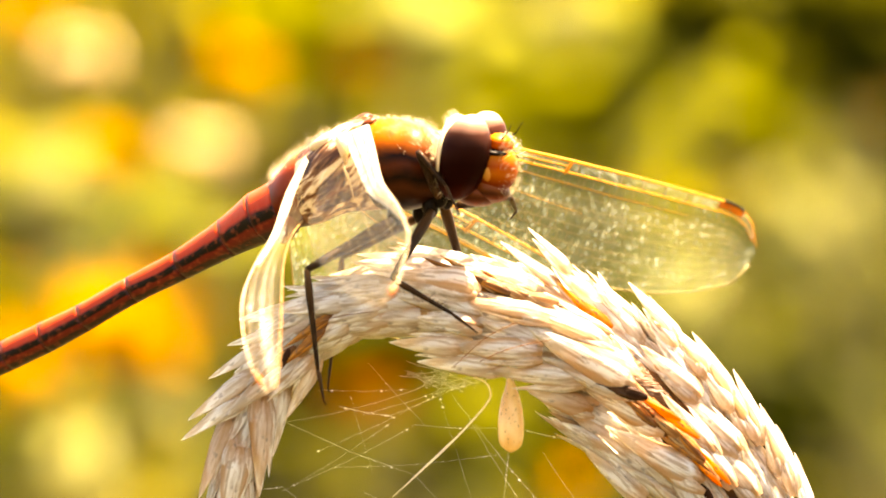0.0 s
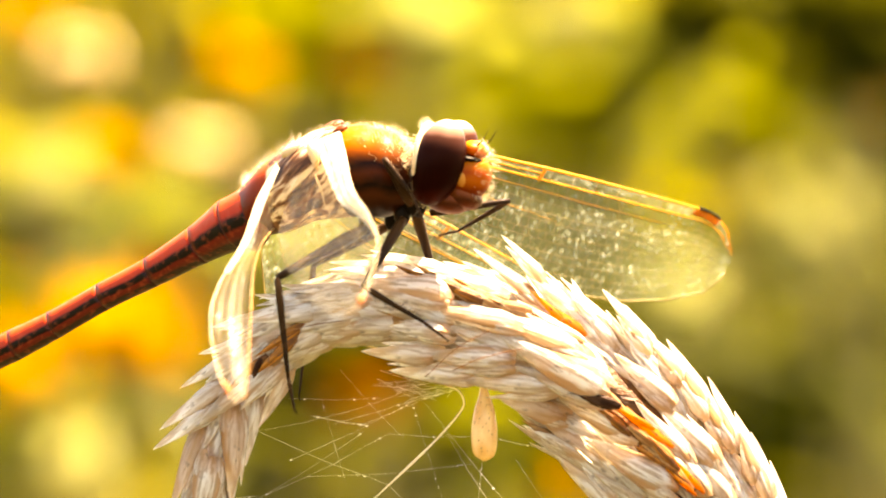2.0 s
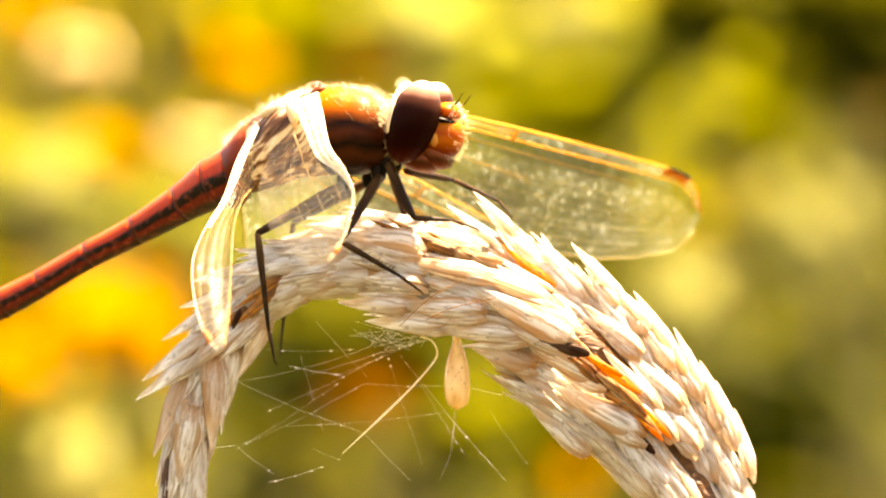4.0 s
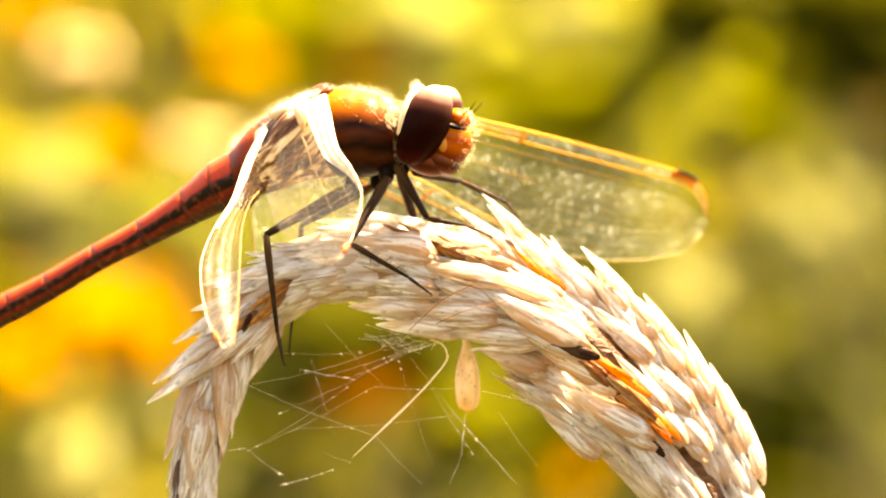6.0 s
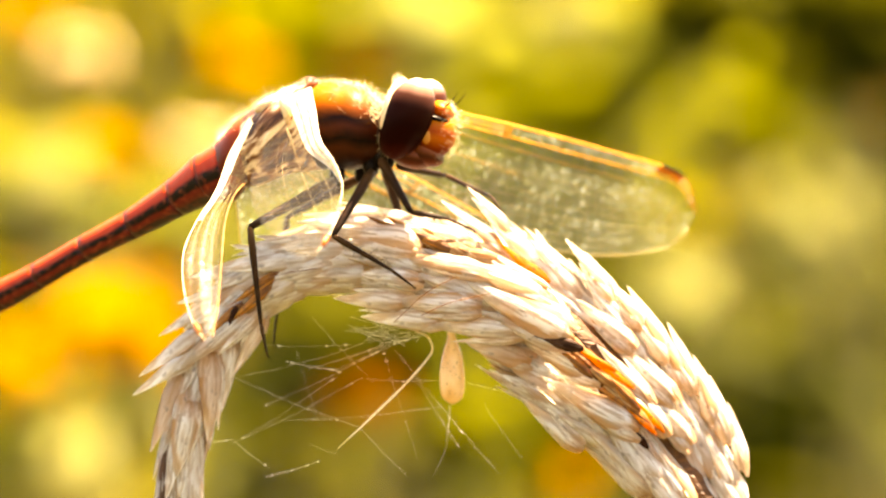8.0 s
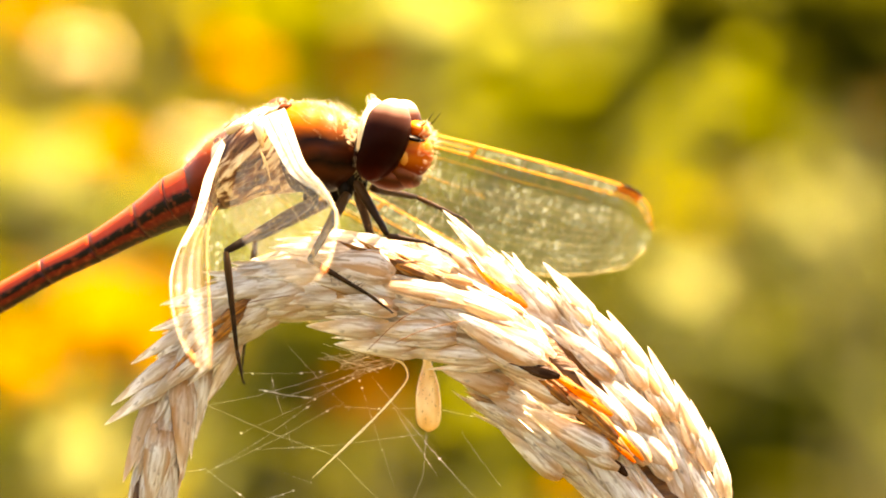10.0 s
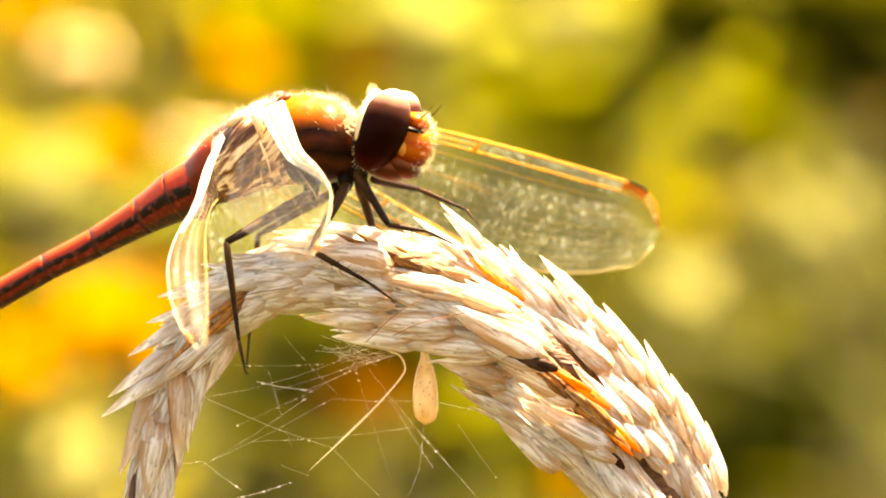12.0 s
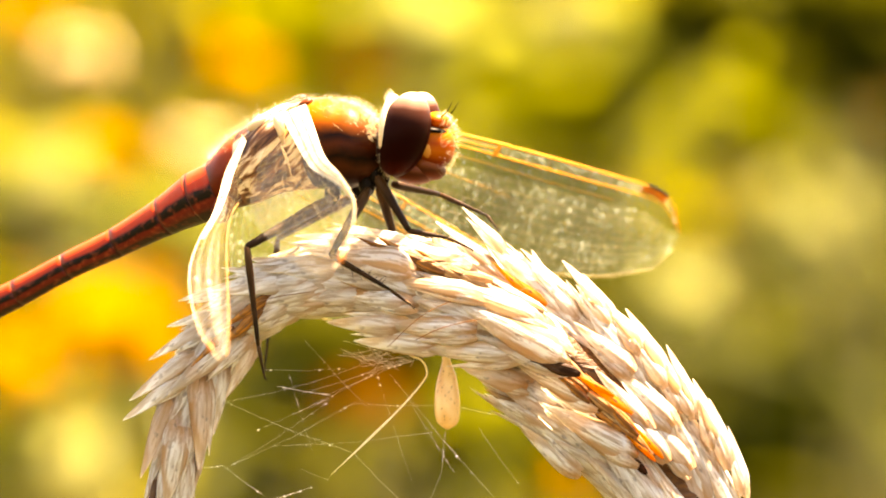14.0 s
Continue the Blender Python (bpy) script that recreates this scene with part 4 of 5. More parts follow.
def build_wing(fly, name, label, base, span_way, chord_way, length, chord_keys, bow):
    """A veined wing: membrane, front-edge veins, a net of cross veins and the dark stigma."""
    b, w, c = np.array(base), np.array(span_way), np.array(chord_way)
    w = w / np.linalg.norm(w)
    c = c - w * (c @ w)
    c = c / np.linalg.norm(c)
    nrm = np.cross(w, c)
    us, cs = [k[0] for k in chord_keys], [k[1] for k in chord_keys]

    def chord(u):
        return float(np.interp(u, us, cs))

    def front(u):
        return 2.1 * max(0.0, (u - 0.82) / 0.18) ** 4.5 - 0.55 * math.sin(math.pi * min(1.0, u / 0.95)) * 0.6

    def spot(u, v):
        """u along the wing, v from the front edge (0) to the hind edge (1)."""
        ch = chord(u)
        pleat = 0.16 * math.sin(v * 16.0) * math.exp(-v * 3.0) * min(1.0, ch / 3) - 0.35 * math.sin(math.pi * u) * v
        return b + w * (u * length) + c * (front(u) + v * ch) + nrm * pleat + np.array(bow) * math.sin(math.pi * u)

    root = part(name, membrane(spot), WING_MAT, fly, label)
    for v0, v1, u0, u1, r in ((0.0, 0.0, 0, 0.995, 0.10), (0.05, 0.055, 0, 0.48, 0.06), (0.10, 0.115, 0, 0.985, 0.065), (0.16, 0.22, 0, 0.80, 0.035), (0.26, 0.42, 0.02, 0.55, 0.018)):
        pts = [spot(u0 + (u1 - u0) * i / 30, v0 + (v1 - v0) * i / 30) for i in range(31)]
        part("front_vein", tube(pts, [r * (1 - 0.45 * i / 30) for i in range(31)], 5), VEIN_GOLD, root, "amber yellow front vein")
    net = []
    for i in range(16):
        u = 0.05 + 0.9 * i / 16
        net.append(tube([spot(u, 0.0), spot(u + 0.004, 0.11)], 0.028, 4))
    part("nodus", tube([spot(0.48, -0.01), spot(0.482, 0.06), spot(0.475, 0.125)], 0.10, 5), VEIN_GOLD, root, "amber joint in the front edge")
    rng = random.Random(len(name) + int(length * 10))
    rows_n = 11
    du = 0.021
    for r in range(rows_n):
        v0, v1 = 0.13 + 0.87 * r / rows_n, 0.13 + 0.87 * (r + 1) / rows_n
        u = 0.05 + (r % 2) * du * 0.5
        while u < 0.97:
            if chord(u) * (v1 - v0) > 0.10:
                uu = u + rng.uniform(-0.3, 0.3) * du
                net.append(tube([spot(uu, v0), spot(uu + rng.uniform(-0.3, 0.3) * du, v1)], 0.011, 3, cap=False))
                net.append(tube([spot(u - du * 0.5, v0 + (0.012 if r % 2 else -0.012)), spot(u + du * 0.5, v0)], 0.011, 3, cap=False))
            u += du
    edge = [spot(0.02 + 0.976 * i / 60, 1.0) for i in range(61)]
    net.append(tube(edge, 0.038, 4))
    part("vein_net", join(*net), VEIN_BROWN, root, "fine brown net of cross veins", kind="stuff")
    st = []
    for k in (0.0, 0.05):
        st += [spot(u, v) + nrm * (k - 0.025) for u, v in ((0.868, 0.0), (0.895, -0.01), (0.930, 0.0), (0.934, 0.085), (0.90, 0.08), (0.864, 0.075))]
    part("stigma", (st, [(0, 1, 2, 3, 4, 5), (11, 10, 9, 8, 7, 6)] + [(i, (i + 1) % 6 + 0, (i + 1) % 6 + 6, i + 6) for i in range(6)]), STIGMA_MAT, root, "reddish brown wing stigma", smooth=False)
    part("stigma_edge", tube([spot(0.872 + 0.058 * i / 8, -0.008) for i in range(9)], 0.085, 5), BLACK_MAT, root, "black front edge of the stigma")
    return root


NEAR_FORE = (  # front edge, inner edge of the stiff strip, hind edge
    [(-3.52, -2.20, 5.83), (-3.21, -6.00, 4.72), (-2.80, -12.00, 3.08), (-2.10, -16.00, 2.02), (-1.59, -20.00, 0.83), (-1.70, -23.00, -0.35), (-2.09, -25.00, -1.59), (-2.68, -26.00, -2.46)],
    [(-4.74, -2.40, 5.35), (-4.16, -6.00, 4.03), (-3.42, -12.00, 2.48), (-2.40, -16.00, 1.43), (-1.82, -20.00, 0.58)],
    [(-5.31, -1.80, 4.16), (-5.92, -5.00, 2.54), (-6.24, -9.00, 1.07), (-5.87, -14.00, -0.28), (-4.92, -19.00, -1.50), (-3.72, -24.00, -2.47), (-2.68, -26.00, -2.58)])
NEAR_HIND = (
    [(-6.50, -2.00, 4.29), (-7.32, -5.00, 2.62), (-7.89, -9.00, 0.68), (-8.67, -13.00, -0.88), (-9.08, -17.00, -2.40), (-8.90, -20.00, -4.14), (-8.36, -23.00, -5.61), (-7.71, -25.00, -6.40)],
    [(-6.34, -2.20, 4.07), (-6.97, -5.00, 2.40), (-7.42, -9.00, 0.81), (-8.05, -13.00, -1.01)],
    [(-6.64, -1.50, 1.31), (-7.09, -6.00, 0.55), (-7.35, -11.00, -0.75), (-7.34, -16.00, -2.79), (-7.31, -21.00, -4.76), (-7.42, -25.00, -6.35)])


def build_near_wing(fly, name, label, edges, rows_n, seed, hem):
    """A wing that points at the viewer: membrane between a curved front and hind edge, stiff front strip, long veins and a net."""
    front, inner, hind = ([np.array(q) for q in smooth_line([rel(p, DRAGONFLY_AT) for p in e], 121)] for e in edges)
    rng = random.Random(seed)

    def spot(u, v):
        k = min(119, max(0, int(u * 120)))
        w = u * 120 - k
        a, b = front[k] + (front[k + 1] - front[k]) * w, hind[k] + (hind[k + 1] - hind[k]) * w
        d = np.cross(front[min(120, k + 2)] - front[max(0, k - 2)], b - a)
        n = d / (np.linalg.norm(d) + 1e-9)
        belly = 0.025 * math.sin(v * 19.0) * math.sin(math.pi * min(1.0, u * 1.1)) + 0.4 * math.sin(math.pi * v) * math.sin(math.pi * u)
        return a + (b - a) * v + n * belly

    root = part(name, membrane(spot), SUNLIT_WING_MAT, fly, label)
    n = 60
    reach = 0.57 if name == "forewing" else 0.43
    strip = []
    for i in range(n + 1):
        x = 0.98 * i / n
        a, b = spot(x * reach, 0.0), inner[int(x * 120)]
        taper = 1.0 if x < 0.5 else 1.0 - 0.6 * (x - 0.5) / 0.48
        for j in range(4):
            ridge = np.array((0, -0.14 * math.sin(math.pi * j / 3), 0.05))
            strip.append(tuple(a + (b - a) * j / 3 * taper + ridge))
    part("front_strip", (strip, [(4 * i + j, 4 * i + 4 + j, 4 * i + 5 + j, 4 * i + 1 + j) for i in range(n) for j in range(3)]), STRIP_MAT, root, "front strip of the wing, sunlit white put into its cream colour")
    for j in (1, 2):
        pts = [np.array(strip[4 * i + j]) + np.array((0, -0.03, 0)) for i in range(n + 1)]
        part("strip_vein", tube(pts, [0.018] * (n + 1), 4), VEIN_BROWN, root, "fine brown vein along the strip")
    for v0, v1, u0, u1, r in ((0.0, 0.0, 0, 0.995, 0.035), (0.2, 0.12, 0.36, 0.95, 0.010), (0.40, 0.42, 0.3, 0.85, 0.009), (0.6, 0.7, 0.25, 0.8, 0.008)):
        pts = [spot(u0 + (u1 - u0) * i / 40, v0 + (v1 - v0) * i / 40) for i in range(41)]
        part("front_vein", tube(pts, [r * (1 - 0.4 * i / 40) for i in range(41)], 5), VEIN_SUNLIT if r > 0.015 else VEIN_BROWN, root, "long vein with sunlight put into its cream colour" if r > 0.015 else "thin brown long vein")
    if hem:
        pts = [spot(i / 50 * 0.99, 1.0) for i in range(51)]
        part("hind_edge", tube(pts, [hem * (1 + 0.35 * math.sin(i * 2.1)) for i in range(51)], 5), VEIN_DARK, root, "thickened brown hind edge of the wing")
    net = []
    for r in range(rows_n):
        v0, v1 = 0.1 + 0.9 * r / rows_n, 0.1 + 0.9 * (r + 1) / rows_n
        for i in range(30):
            u = (i + 0.5 * (r % 2)) / 30 * 0.95 + 0.03
            uu = u + rng.uniform(-0.006, 0.006)
            net.append(tube([spot(uu, v0), spot(uu + rng.uniform(-0.006, 0.006), v1)], 0.006, 3, cap=False))
            net.append(tube([spot(u - 0.01, v0 + (0.012 if r % 2 else -0.012)), spot(u + 0.01, v0)], 0.006, 3, cap=False))
    part("vein_net", join(*net), VEIN_BROWN, root, "fine brown net of cross veins", kind="stuff")
    st = [spot(0.86 + 0.07 * i / 8, 0.03) for i in range(9)]
    part("stigma", tube(st, [0.08, 0.16, 0.2, 0.2, 0.2, 0.2, 0.2, 0.16, 0.06], 6, 0.5), STIGMA_MAT, root, "reddish brown wing stigma")
    return root


def membrane(spot):
    nu, nv = 60, 20
    vs = [tuple(spot(0.998 * i / nu, j / nv)) for i in range(nu + 1) for j in range(nv + 1)]
    fs = []
    for i in range(nu):
        for j in range(nv):
            a = i * (nv + 1) + j
            fs.append((a, a + nv + 1, a + nv + 2, a + 1))
    return vs, fs


def leg_piece(a, b, r0, r1, rng, spines=0, spine_len=0.35, bow=(0, 0, 0)):
    p, q = np.array(a, float), np.array(b, float)
    mid = (p + q) / 2 + np.array(bow)
    line = smooth_line([p, mid, q], 9)
    rad = [r0 * 0.8, r0, r0 * 1.05] + [r0 + (r1 - r0) * k / 5 for k in range(1, 6)] + [r1 * 0.8]
    d = (q - p) / np.linalg.norm(q - p)
    thorns = []
    for i in range(spines):
        c = line[1] + (line[7] - line[1]) * (i + 0.5) / spines
        w = np.array((rng.uniform(-0.4, 0.4), rng.choice((-1, 1)) * rng.uniform(0.2, 0.6), rng.choice((-1, 1)) * rng.uniform(0.4, 1.0)))
        w = w / np.linalg.norm(w) + d * 0.6
        thorns.append(cone(c, c + w * spine_len * rng.uniform(0.8, 1.3), 0.03))
    return tube(line, rad, 7), join(*thorns)


def build_leg(fly, rng, label, hip, knee, ankle, toe, thick=0.2):
    """Femur and tibia with their spines; the tarsus with its claws belongs to the tibia."""
    limb, thorns = leg_piece(hip, knee, thick * 1.25, thick * 0.85, rng, 10, 0.3)
    femur = part("femur", limb, LEG_MAT, fly, label, pivot=hip)
    part("spines", thorns, LEG_MAT, femur, pivot=hip, above=hip, kind="stuff")
    limb, thorns = leg_piece(knee, ankle, thick * 0.75, thick * 0.45, rng, 12, 0.42)
    tibia = part("tibia", limb, LEG_MAT, fly, label, pivot=knee)
    part("spines", thorns, LEG_MAT, tibia, pivot=knee, above=knee, kind="stuff")
    foot = join(leg_piece(ankle, toe, thick * 0.42, thick * 0.25, rng, 4, 0.14)[0], cone(toe, np.array(toe) + np.array((0.12, 0, -0.22)), 0.05), cone(toe, np.array(toe) + np.array((0.2, 0.05, -0.12)), 0.05))
    part("tarsus", foot, LEG_MAT, tibia, pivot=knee, above=knee)
    return femur, tibia


def build_dragonfly():
    rng = random.Random(3)
    at = lambda p: rel(p, DRAGONFLY_AT)
    fly = thing("dragonfly", AXIS + DRAGONFLY_AT * MM, "reddish brown darter dragonfly with clear veined wings", "dragonfly")

    # thorax: lofted along the body, from the neck to the waist
    prof = (((0.29, -2.20, 3.97), 0.55, 0.65), ((-0.24, -2.00, 3.86), 1.25, 1.35), ((-1.04, -1.70, 3.97), 1.8, 1.95), ((-2.24, -1.30, 3.98), 2.1, 2.2), ((-3.85, -0.70, 3.98), 2.15, 2.12), ((-5.33, -0.10, 3.45), 2.0, 1.98), ((-6.68, 0.50, 2.80), 1.7, 1.75), ((-7.63, 0.90, 2.25), 1.4, 1.42), ((-8.18, 1.20, 2.05), 0.9, 1.05))
    mids = smooth_line([at(p[0]) for p in prof], 26)
    wid = [float(np.interp(i / 25 * 8, range(9), [p[1] for p in prof])) for i in range(26)]
    hei = [float(np.interp(i / 25 * 8, range(9), [p[2] for p in prof])) for i in range(26)]
    vs, fs = [], []
    for i, c in enumerate(mids):
        for k in range(28):
            a = 2 * math.pi * k / 28
            groove = 1.0 + 0.03 * math.sin(i * 1.3 + 2.0 * math.sin(a)) - (0.05 if 12 <= i <= 13 and abs(math.cos(a)) > 0.3 else 0)
            q = c + (np.array(LEFT) * math.cos(a) * wid[i] + np.array((-0.12, 0, 1.0)) * math.sin(a) * hei[i]) * groove
            vs.append(tuple(q))
    for i in range(25):
        for k in range(28):
            q = (k + 1) % 28
            fs.append((i * 28 + k, (i + 1) * 28 + k, (i + 1) * 28 + q, i * 28 + q))
    fs += [tuple(range(28)), tuple(25 * 28 + k for k in range(28))[::-1]]
    cut_at = 12 * 28
    front_faces = [f for f in fs if max(f) < cut_at]
    rear_faces = [tuple(i - cut_at + 28 for i in f) for f in fs if min(f) >= cut_at - 28]
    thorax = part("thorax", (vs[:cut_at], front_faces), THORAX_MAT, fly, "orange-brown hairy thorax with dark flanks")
    waist_at = 18 * 28 - cut_at + 28
    part("rear_thorax", (vs[cut_at - 28:], [f for f in rear_faces if min(f) < waist_at]), SIDE_MAT, fly, "wrinkled grey-brown rear thorax")
    part("waist", (vs[18 * 28:], [tuple(i - waist_at for i in f) for f in rear_faces if min(f) >= waist_at]), WAIST_MAT, fly, "red-brown waist before the abdomen")
    part("abdomen_base", ball(at((-7.40, 0.20, 1.31)), (0.62, 0.8, 1.1), ((0.96, 0, -0.28), (0, 1, 0), (0.28, 0, 0.96)), 16, 12), WAIST_MAT, fly, "dark red lobe under the waist")
    for c, s in (((-3.50, -1.70, 5.92), (0.42, 0.4, 0.22)), ((-3.87, 0.80, 6.10), (0.6, 0.6, 0.3)), ((-5.58, -1.20, 5.05), (0.8, 0.5, 0.35)), ((-5.75, 0.90, 5.13), (0.8, 0.6, 0.35))):
        part("wing_root", ball(at(c), s, ((0.9, 0, 0.43), (0, 1, 0), (-0.43, 0, 0.9)), 14, 8), JAW_MAT if s[0] < 0.5 or c[1] > 0 else PALE_MAT, thorax, "red-brown joint of a wing" if s[0] < 0.5 or c[1] > 0 else "pale plate at a wing root")
    for a, b, r in (((-4.95, -2.30, 5.40), (-4.58, -2.60, 3.96), 0.24), ((-4.68, -2.80, 3.85), (-4.20, -2.60, 2.37), 0.07), ((-3.83, -2.50, 5.56), (-3.51, -2.70, 4.15), 0.14)):
        line = smooth_line([at(a), tuple((np.array(at(a)) + np.array(at(b))) / 2 + np.array((0.05, -0.15, 0))), at(b)], 9)
        part("wing_root", tube(line, [r * k for k in (0.4, 0.8, 1.0, 1.0, 0.9, 0.8, 0.6, 0.45, 0.2)], 8), PALE_MAT, thorax, "pale ridge at a wing root")
    for c in ((-2.24, -1.60, 1.63), (-0.59, -2.00, 2.00), (-0.16, -2.20, 2.48), (0.16, 0.20, 2.44), (-1.05, 0.60, 1.74)):
        part("coxa", ball(at(c), (0.40, 0.42, 0.6), None, 12, 8), BLACK_MAT, thorax, "dark leg base")
    hairs = []
    for i in range(1300):
        k = rng.randrange(2, 25)
        a = rng.gauss(math.pi / 2, 0.4)
        out = np.array(LEFT) * math.cos(a) * wid[k] + np.array((-0.12, 0, 1.0)) * math.sin(a) * hei[k]
        b = mids[k] + (mids[k - 1] - mids[k]) * rng.random() + out * 0.97
        n = out / np.linalg.norm(out)
        n = n + np.array((rng.gauss(-0.1, 0.3), rng.gauss(0, 0.3), rng.gauss(0, 0.2)))
        hairs.append(cone(b, b + n * rng.uniform(0.12, 0.38) * (1.7 if k > 15 else 1.0), 0.0045))
    for i in range(420):
        k = rng.randrange(2, 12)
        a = rng.gauss(math.pi / 2, 0.45)
        out = np.array(LEFT) * math.cos(a) * wid[k] + np.array((-0.12, 0, 1.0)) * math.sin(a) * hei[k]
        b = mids[k] + (mids[k - 1] - mids[k]) * rng.random() + out * 0.97
        n = out / np.linalg.norm(out) + np.array((rng.gauss(0.15, 0.3), rng.gauss(0, 0.3), rng.gauss(0, 0.2)))
        hairs.append(cone(b, b + n * rng.uniform(0.15, 0.3 if k > 6 else 0.65), 0.004))
    for i in range(70):
        b = np.array(at((-0.42, -3.20, 4.75))) + np.array((rng.uniform(-0.25, 0.25), rng.uniform(-0.3, 0.3), rng.uniform(-0.5, 0.5)))
        hairs.append(cone(b, b + np.array((rng.uniform(0.0, 0.5), rng.uniform(-0.3, 0.1), rng.uniform(-0.45, 0.1))), 0.009))
    part("hair", join(*hairs), HAIR_MAT, thorax, "fine golden body hair", kind="stuff")

    # abdomen: ten segments, each a slightly flared sleeve
    abd = [at(p) for p in ((-7.50, 0.90, 1.95), (-8.67, 1.60, 1.42), (-10.23, 2.50, 0.52), (-12.52, 3.80, -0.78), (-14.90, 5.00, -1.98), (-17.30, 6.30, -3.33), (-19.21, 7.30, -4.30), (-21.10, 8.30, -5.19), (-23.22, 9.30, -6.25), (-24.93, 10.20, -7.14), (-26.08, 10.80, -7.76))]
    abr = (1.45, 1.36, 1.00, 0.77, 0.70, 0.72, 0.80, 0.80, 0.72, 0.58, 0.40)
    for s in range(10):
        p, q = np.array(abd[s]), np.array(abd[s + 1])
        t = (q - p) / np.linalg.norm(q - p)
        side = np.array(LEFT)
        top = np.cross(t, side)
        top = top / np.linalg.norm(top)
        if top[2] < 0:
            top = -top
        vs, fs, uv = [], [], []
        nr, nk = 10, 24
        prev = np.array(abd[max(s - 1, 0)])
        nxt = np.array(abd[min(s + 2, 10)])
        curve = smooth_line([prev, p, q, nxt], 31)[10:21] if 0 < s < 9 else [p + (q - p) * i / 10 for i in range(11)]
        for i in range(nr + 1):
            u = i / nr
            r = abr[s] + (abr[s + 1] - abr[s]) * u
            r *= 1.0 + 0.03 * (abs(2 * u - 1) ** 5) - (0.012 if i in (0, nr) else 0)
            for k in range(nk):
                a = 2 * math.pi * k / nk
                # a keel along the flank, flatter below
                rr = r * (1.0 + 0.05 * max(0, math.cos(a) ** 8)) * (0.9 if math.sin(a) < -0.6 else 1.0)
                vs.append(tuple(curve[i] + rr * (math.cos(a) * side * 0.95 + math.sin(a) * top)))
                uv.append((u, 0.5 + 0.5 * math.sin(a)))
        for i in range(nr):
            for k in range(nk):
                q2 = (k + 1) % nk
                fs.append((i * nk + k, (i + 1) * nk + k, (i + 1) * nk + q2, i * nk + q2))
        fs += [tuple(range(nk)), tuple(nr * nk + k for k in range(nk))[::-1]]
        if s == 0:
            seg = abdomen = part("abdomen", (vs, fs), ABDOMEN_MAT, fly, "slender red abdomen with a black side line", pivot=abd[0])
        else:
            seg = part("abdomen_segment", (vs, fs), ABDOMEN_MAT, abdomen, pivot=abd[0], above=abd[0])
        layer = seg.data.uv_layers.new(name="along_around")
        for lp in seg.data.loops:
            layer.data[lp.index].uv = uv[lp.vertex_index]

    # wings: the far pair, and the near pair
    fore_w, hind_w = Vector((19.1, 18.6, -4.2)), Vector((15.6, 20.0, -8.2))
    fore_c, hind_c = Vector((-0.44, 0.14, -0.88)), Vector((-0.5, 0.2, -0.8))
    bow = Vector((-0.9, -0.79, -0.06))
    fore_k = ((0, 1.2), (0.08, 2.6), (0.2, 4.4), (0.4, 5.6), (0.6, 5.9), (0.78, 5.5), (0.88, 4.9), (0.93, 4.2), (0.965, 3.3), (0.985, 2.1), (0.995, 1.1), (1.0, 0.3))
    hind_k = ((0, 2.2), (0.06, 5.0), (0.15, 7.0), (0.3, 7.6), (0.5, 7.0), (0.7, 6.0), (0.85, 4.8), (0.94, 3.2), (0.985, 1.6), (1.0, 0.4))
    build_wing(fly, "forewing", "clear far forewing with amber front veins", at((-3.12, 0.80, 6.07)), fore_w, fore_c, 27.8, fore_k, bow * 0.15)
    build_wing(fly, "hindwing", "clear far hindwing half hidden by the ear", at((-5.35, 0.90, 5.00)), hind_w, hind_c, 25.5, hind_k, bow * 0.4)
    build_near_wing(fly, "forewing", "near forewing with sunlight put into its colour, drooping before the body", NEAR_FORE, 6, 21, 0.0)
    build_near_wing(fly, "hindwing", "near hindwing with sunlight put into its colour, drooping over the ear", NEAR_HIND, 4, 22, 0.06)

    # legs
    build_leg(fly, rng, "dark hind leg", at((-2.37, -2.20, 1.30)), at((-6.37, -5.00, -0.98)), at((-5.87, -4.60, -5.66)), at((-5.58, -4.40, -7.17)), 0.24)
    build_leg(fly, rng, "dark middle leg", at((-0.53, -2.40, 1.76)), at((-2.38, -4.60, -1.40)), at((0.42, -4.20, -3.05)), at((1.48, -4.00, -3.84)), 0.21)
    build_leg(fly, rng, "dark far middle leg", at((0.03, 0.40, 2.12)), at((0.86, 1.60, -0.73)), at((2.10, 0.80, -1.58)), at((2.58, 0.60, -2.12)), 0.22)
    build_leg(fly, rng, "dark far hind leg", at((-1.13, 0.80, 1.53)), at((-4.82, 3.40, -0.41)), at((-5.25, 3.40, -4.30)), at((-5.51, 3.00, -6.73)), 0.2)
    legs = {}
    legs["near"] = build_leg(fly, rng, "dark front leg", at((-0.16, -2.40, 2.42)), at((1.38, -3.00, -0.24)), at((3.22, -2.20, -0.56)), at((4.38, -1.60, -1.09)), 0.2)
    legs["far"] = build_leg(fly, rng, "dark far front leg", at((0.72, -0.50, 2.06)), at((3.00, 2.60, 1.65)), at((5.27, 1.30, 0.56)), at((5.75, 1.00, -0.08)), 0.17)

    # head, in its own axes: x forward, y left, z up, from the neck
    neck = at((0.59, -2.40, 4.02))
    eye_c, eye_s = (0.80, 1.15, 0.42), (1.22, 1.45, 2.08)

    def tilt(deg):
        c, s = math.cos(radians(deg)), math.sin(radians(deg))
        return ((c, 0, s), (0, 1, 0), (-s, 0, c))

    # pale back of the head: the backlit rim is put into its colour
    head_shape = ball((-0.02, 0, 0.36), (0.46, 2.34, 1.96), None, 24, 14)
    head = part("head", head_shape, PALE_MAT, fly, "round head with large brown eyes", pivot=(0, 0, 0))
    head.location = Vector(neck) * MM
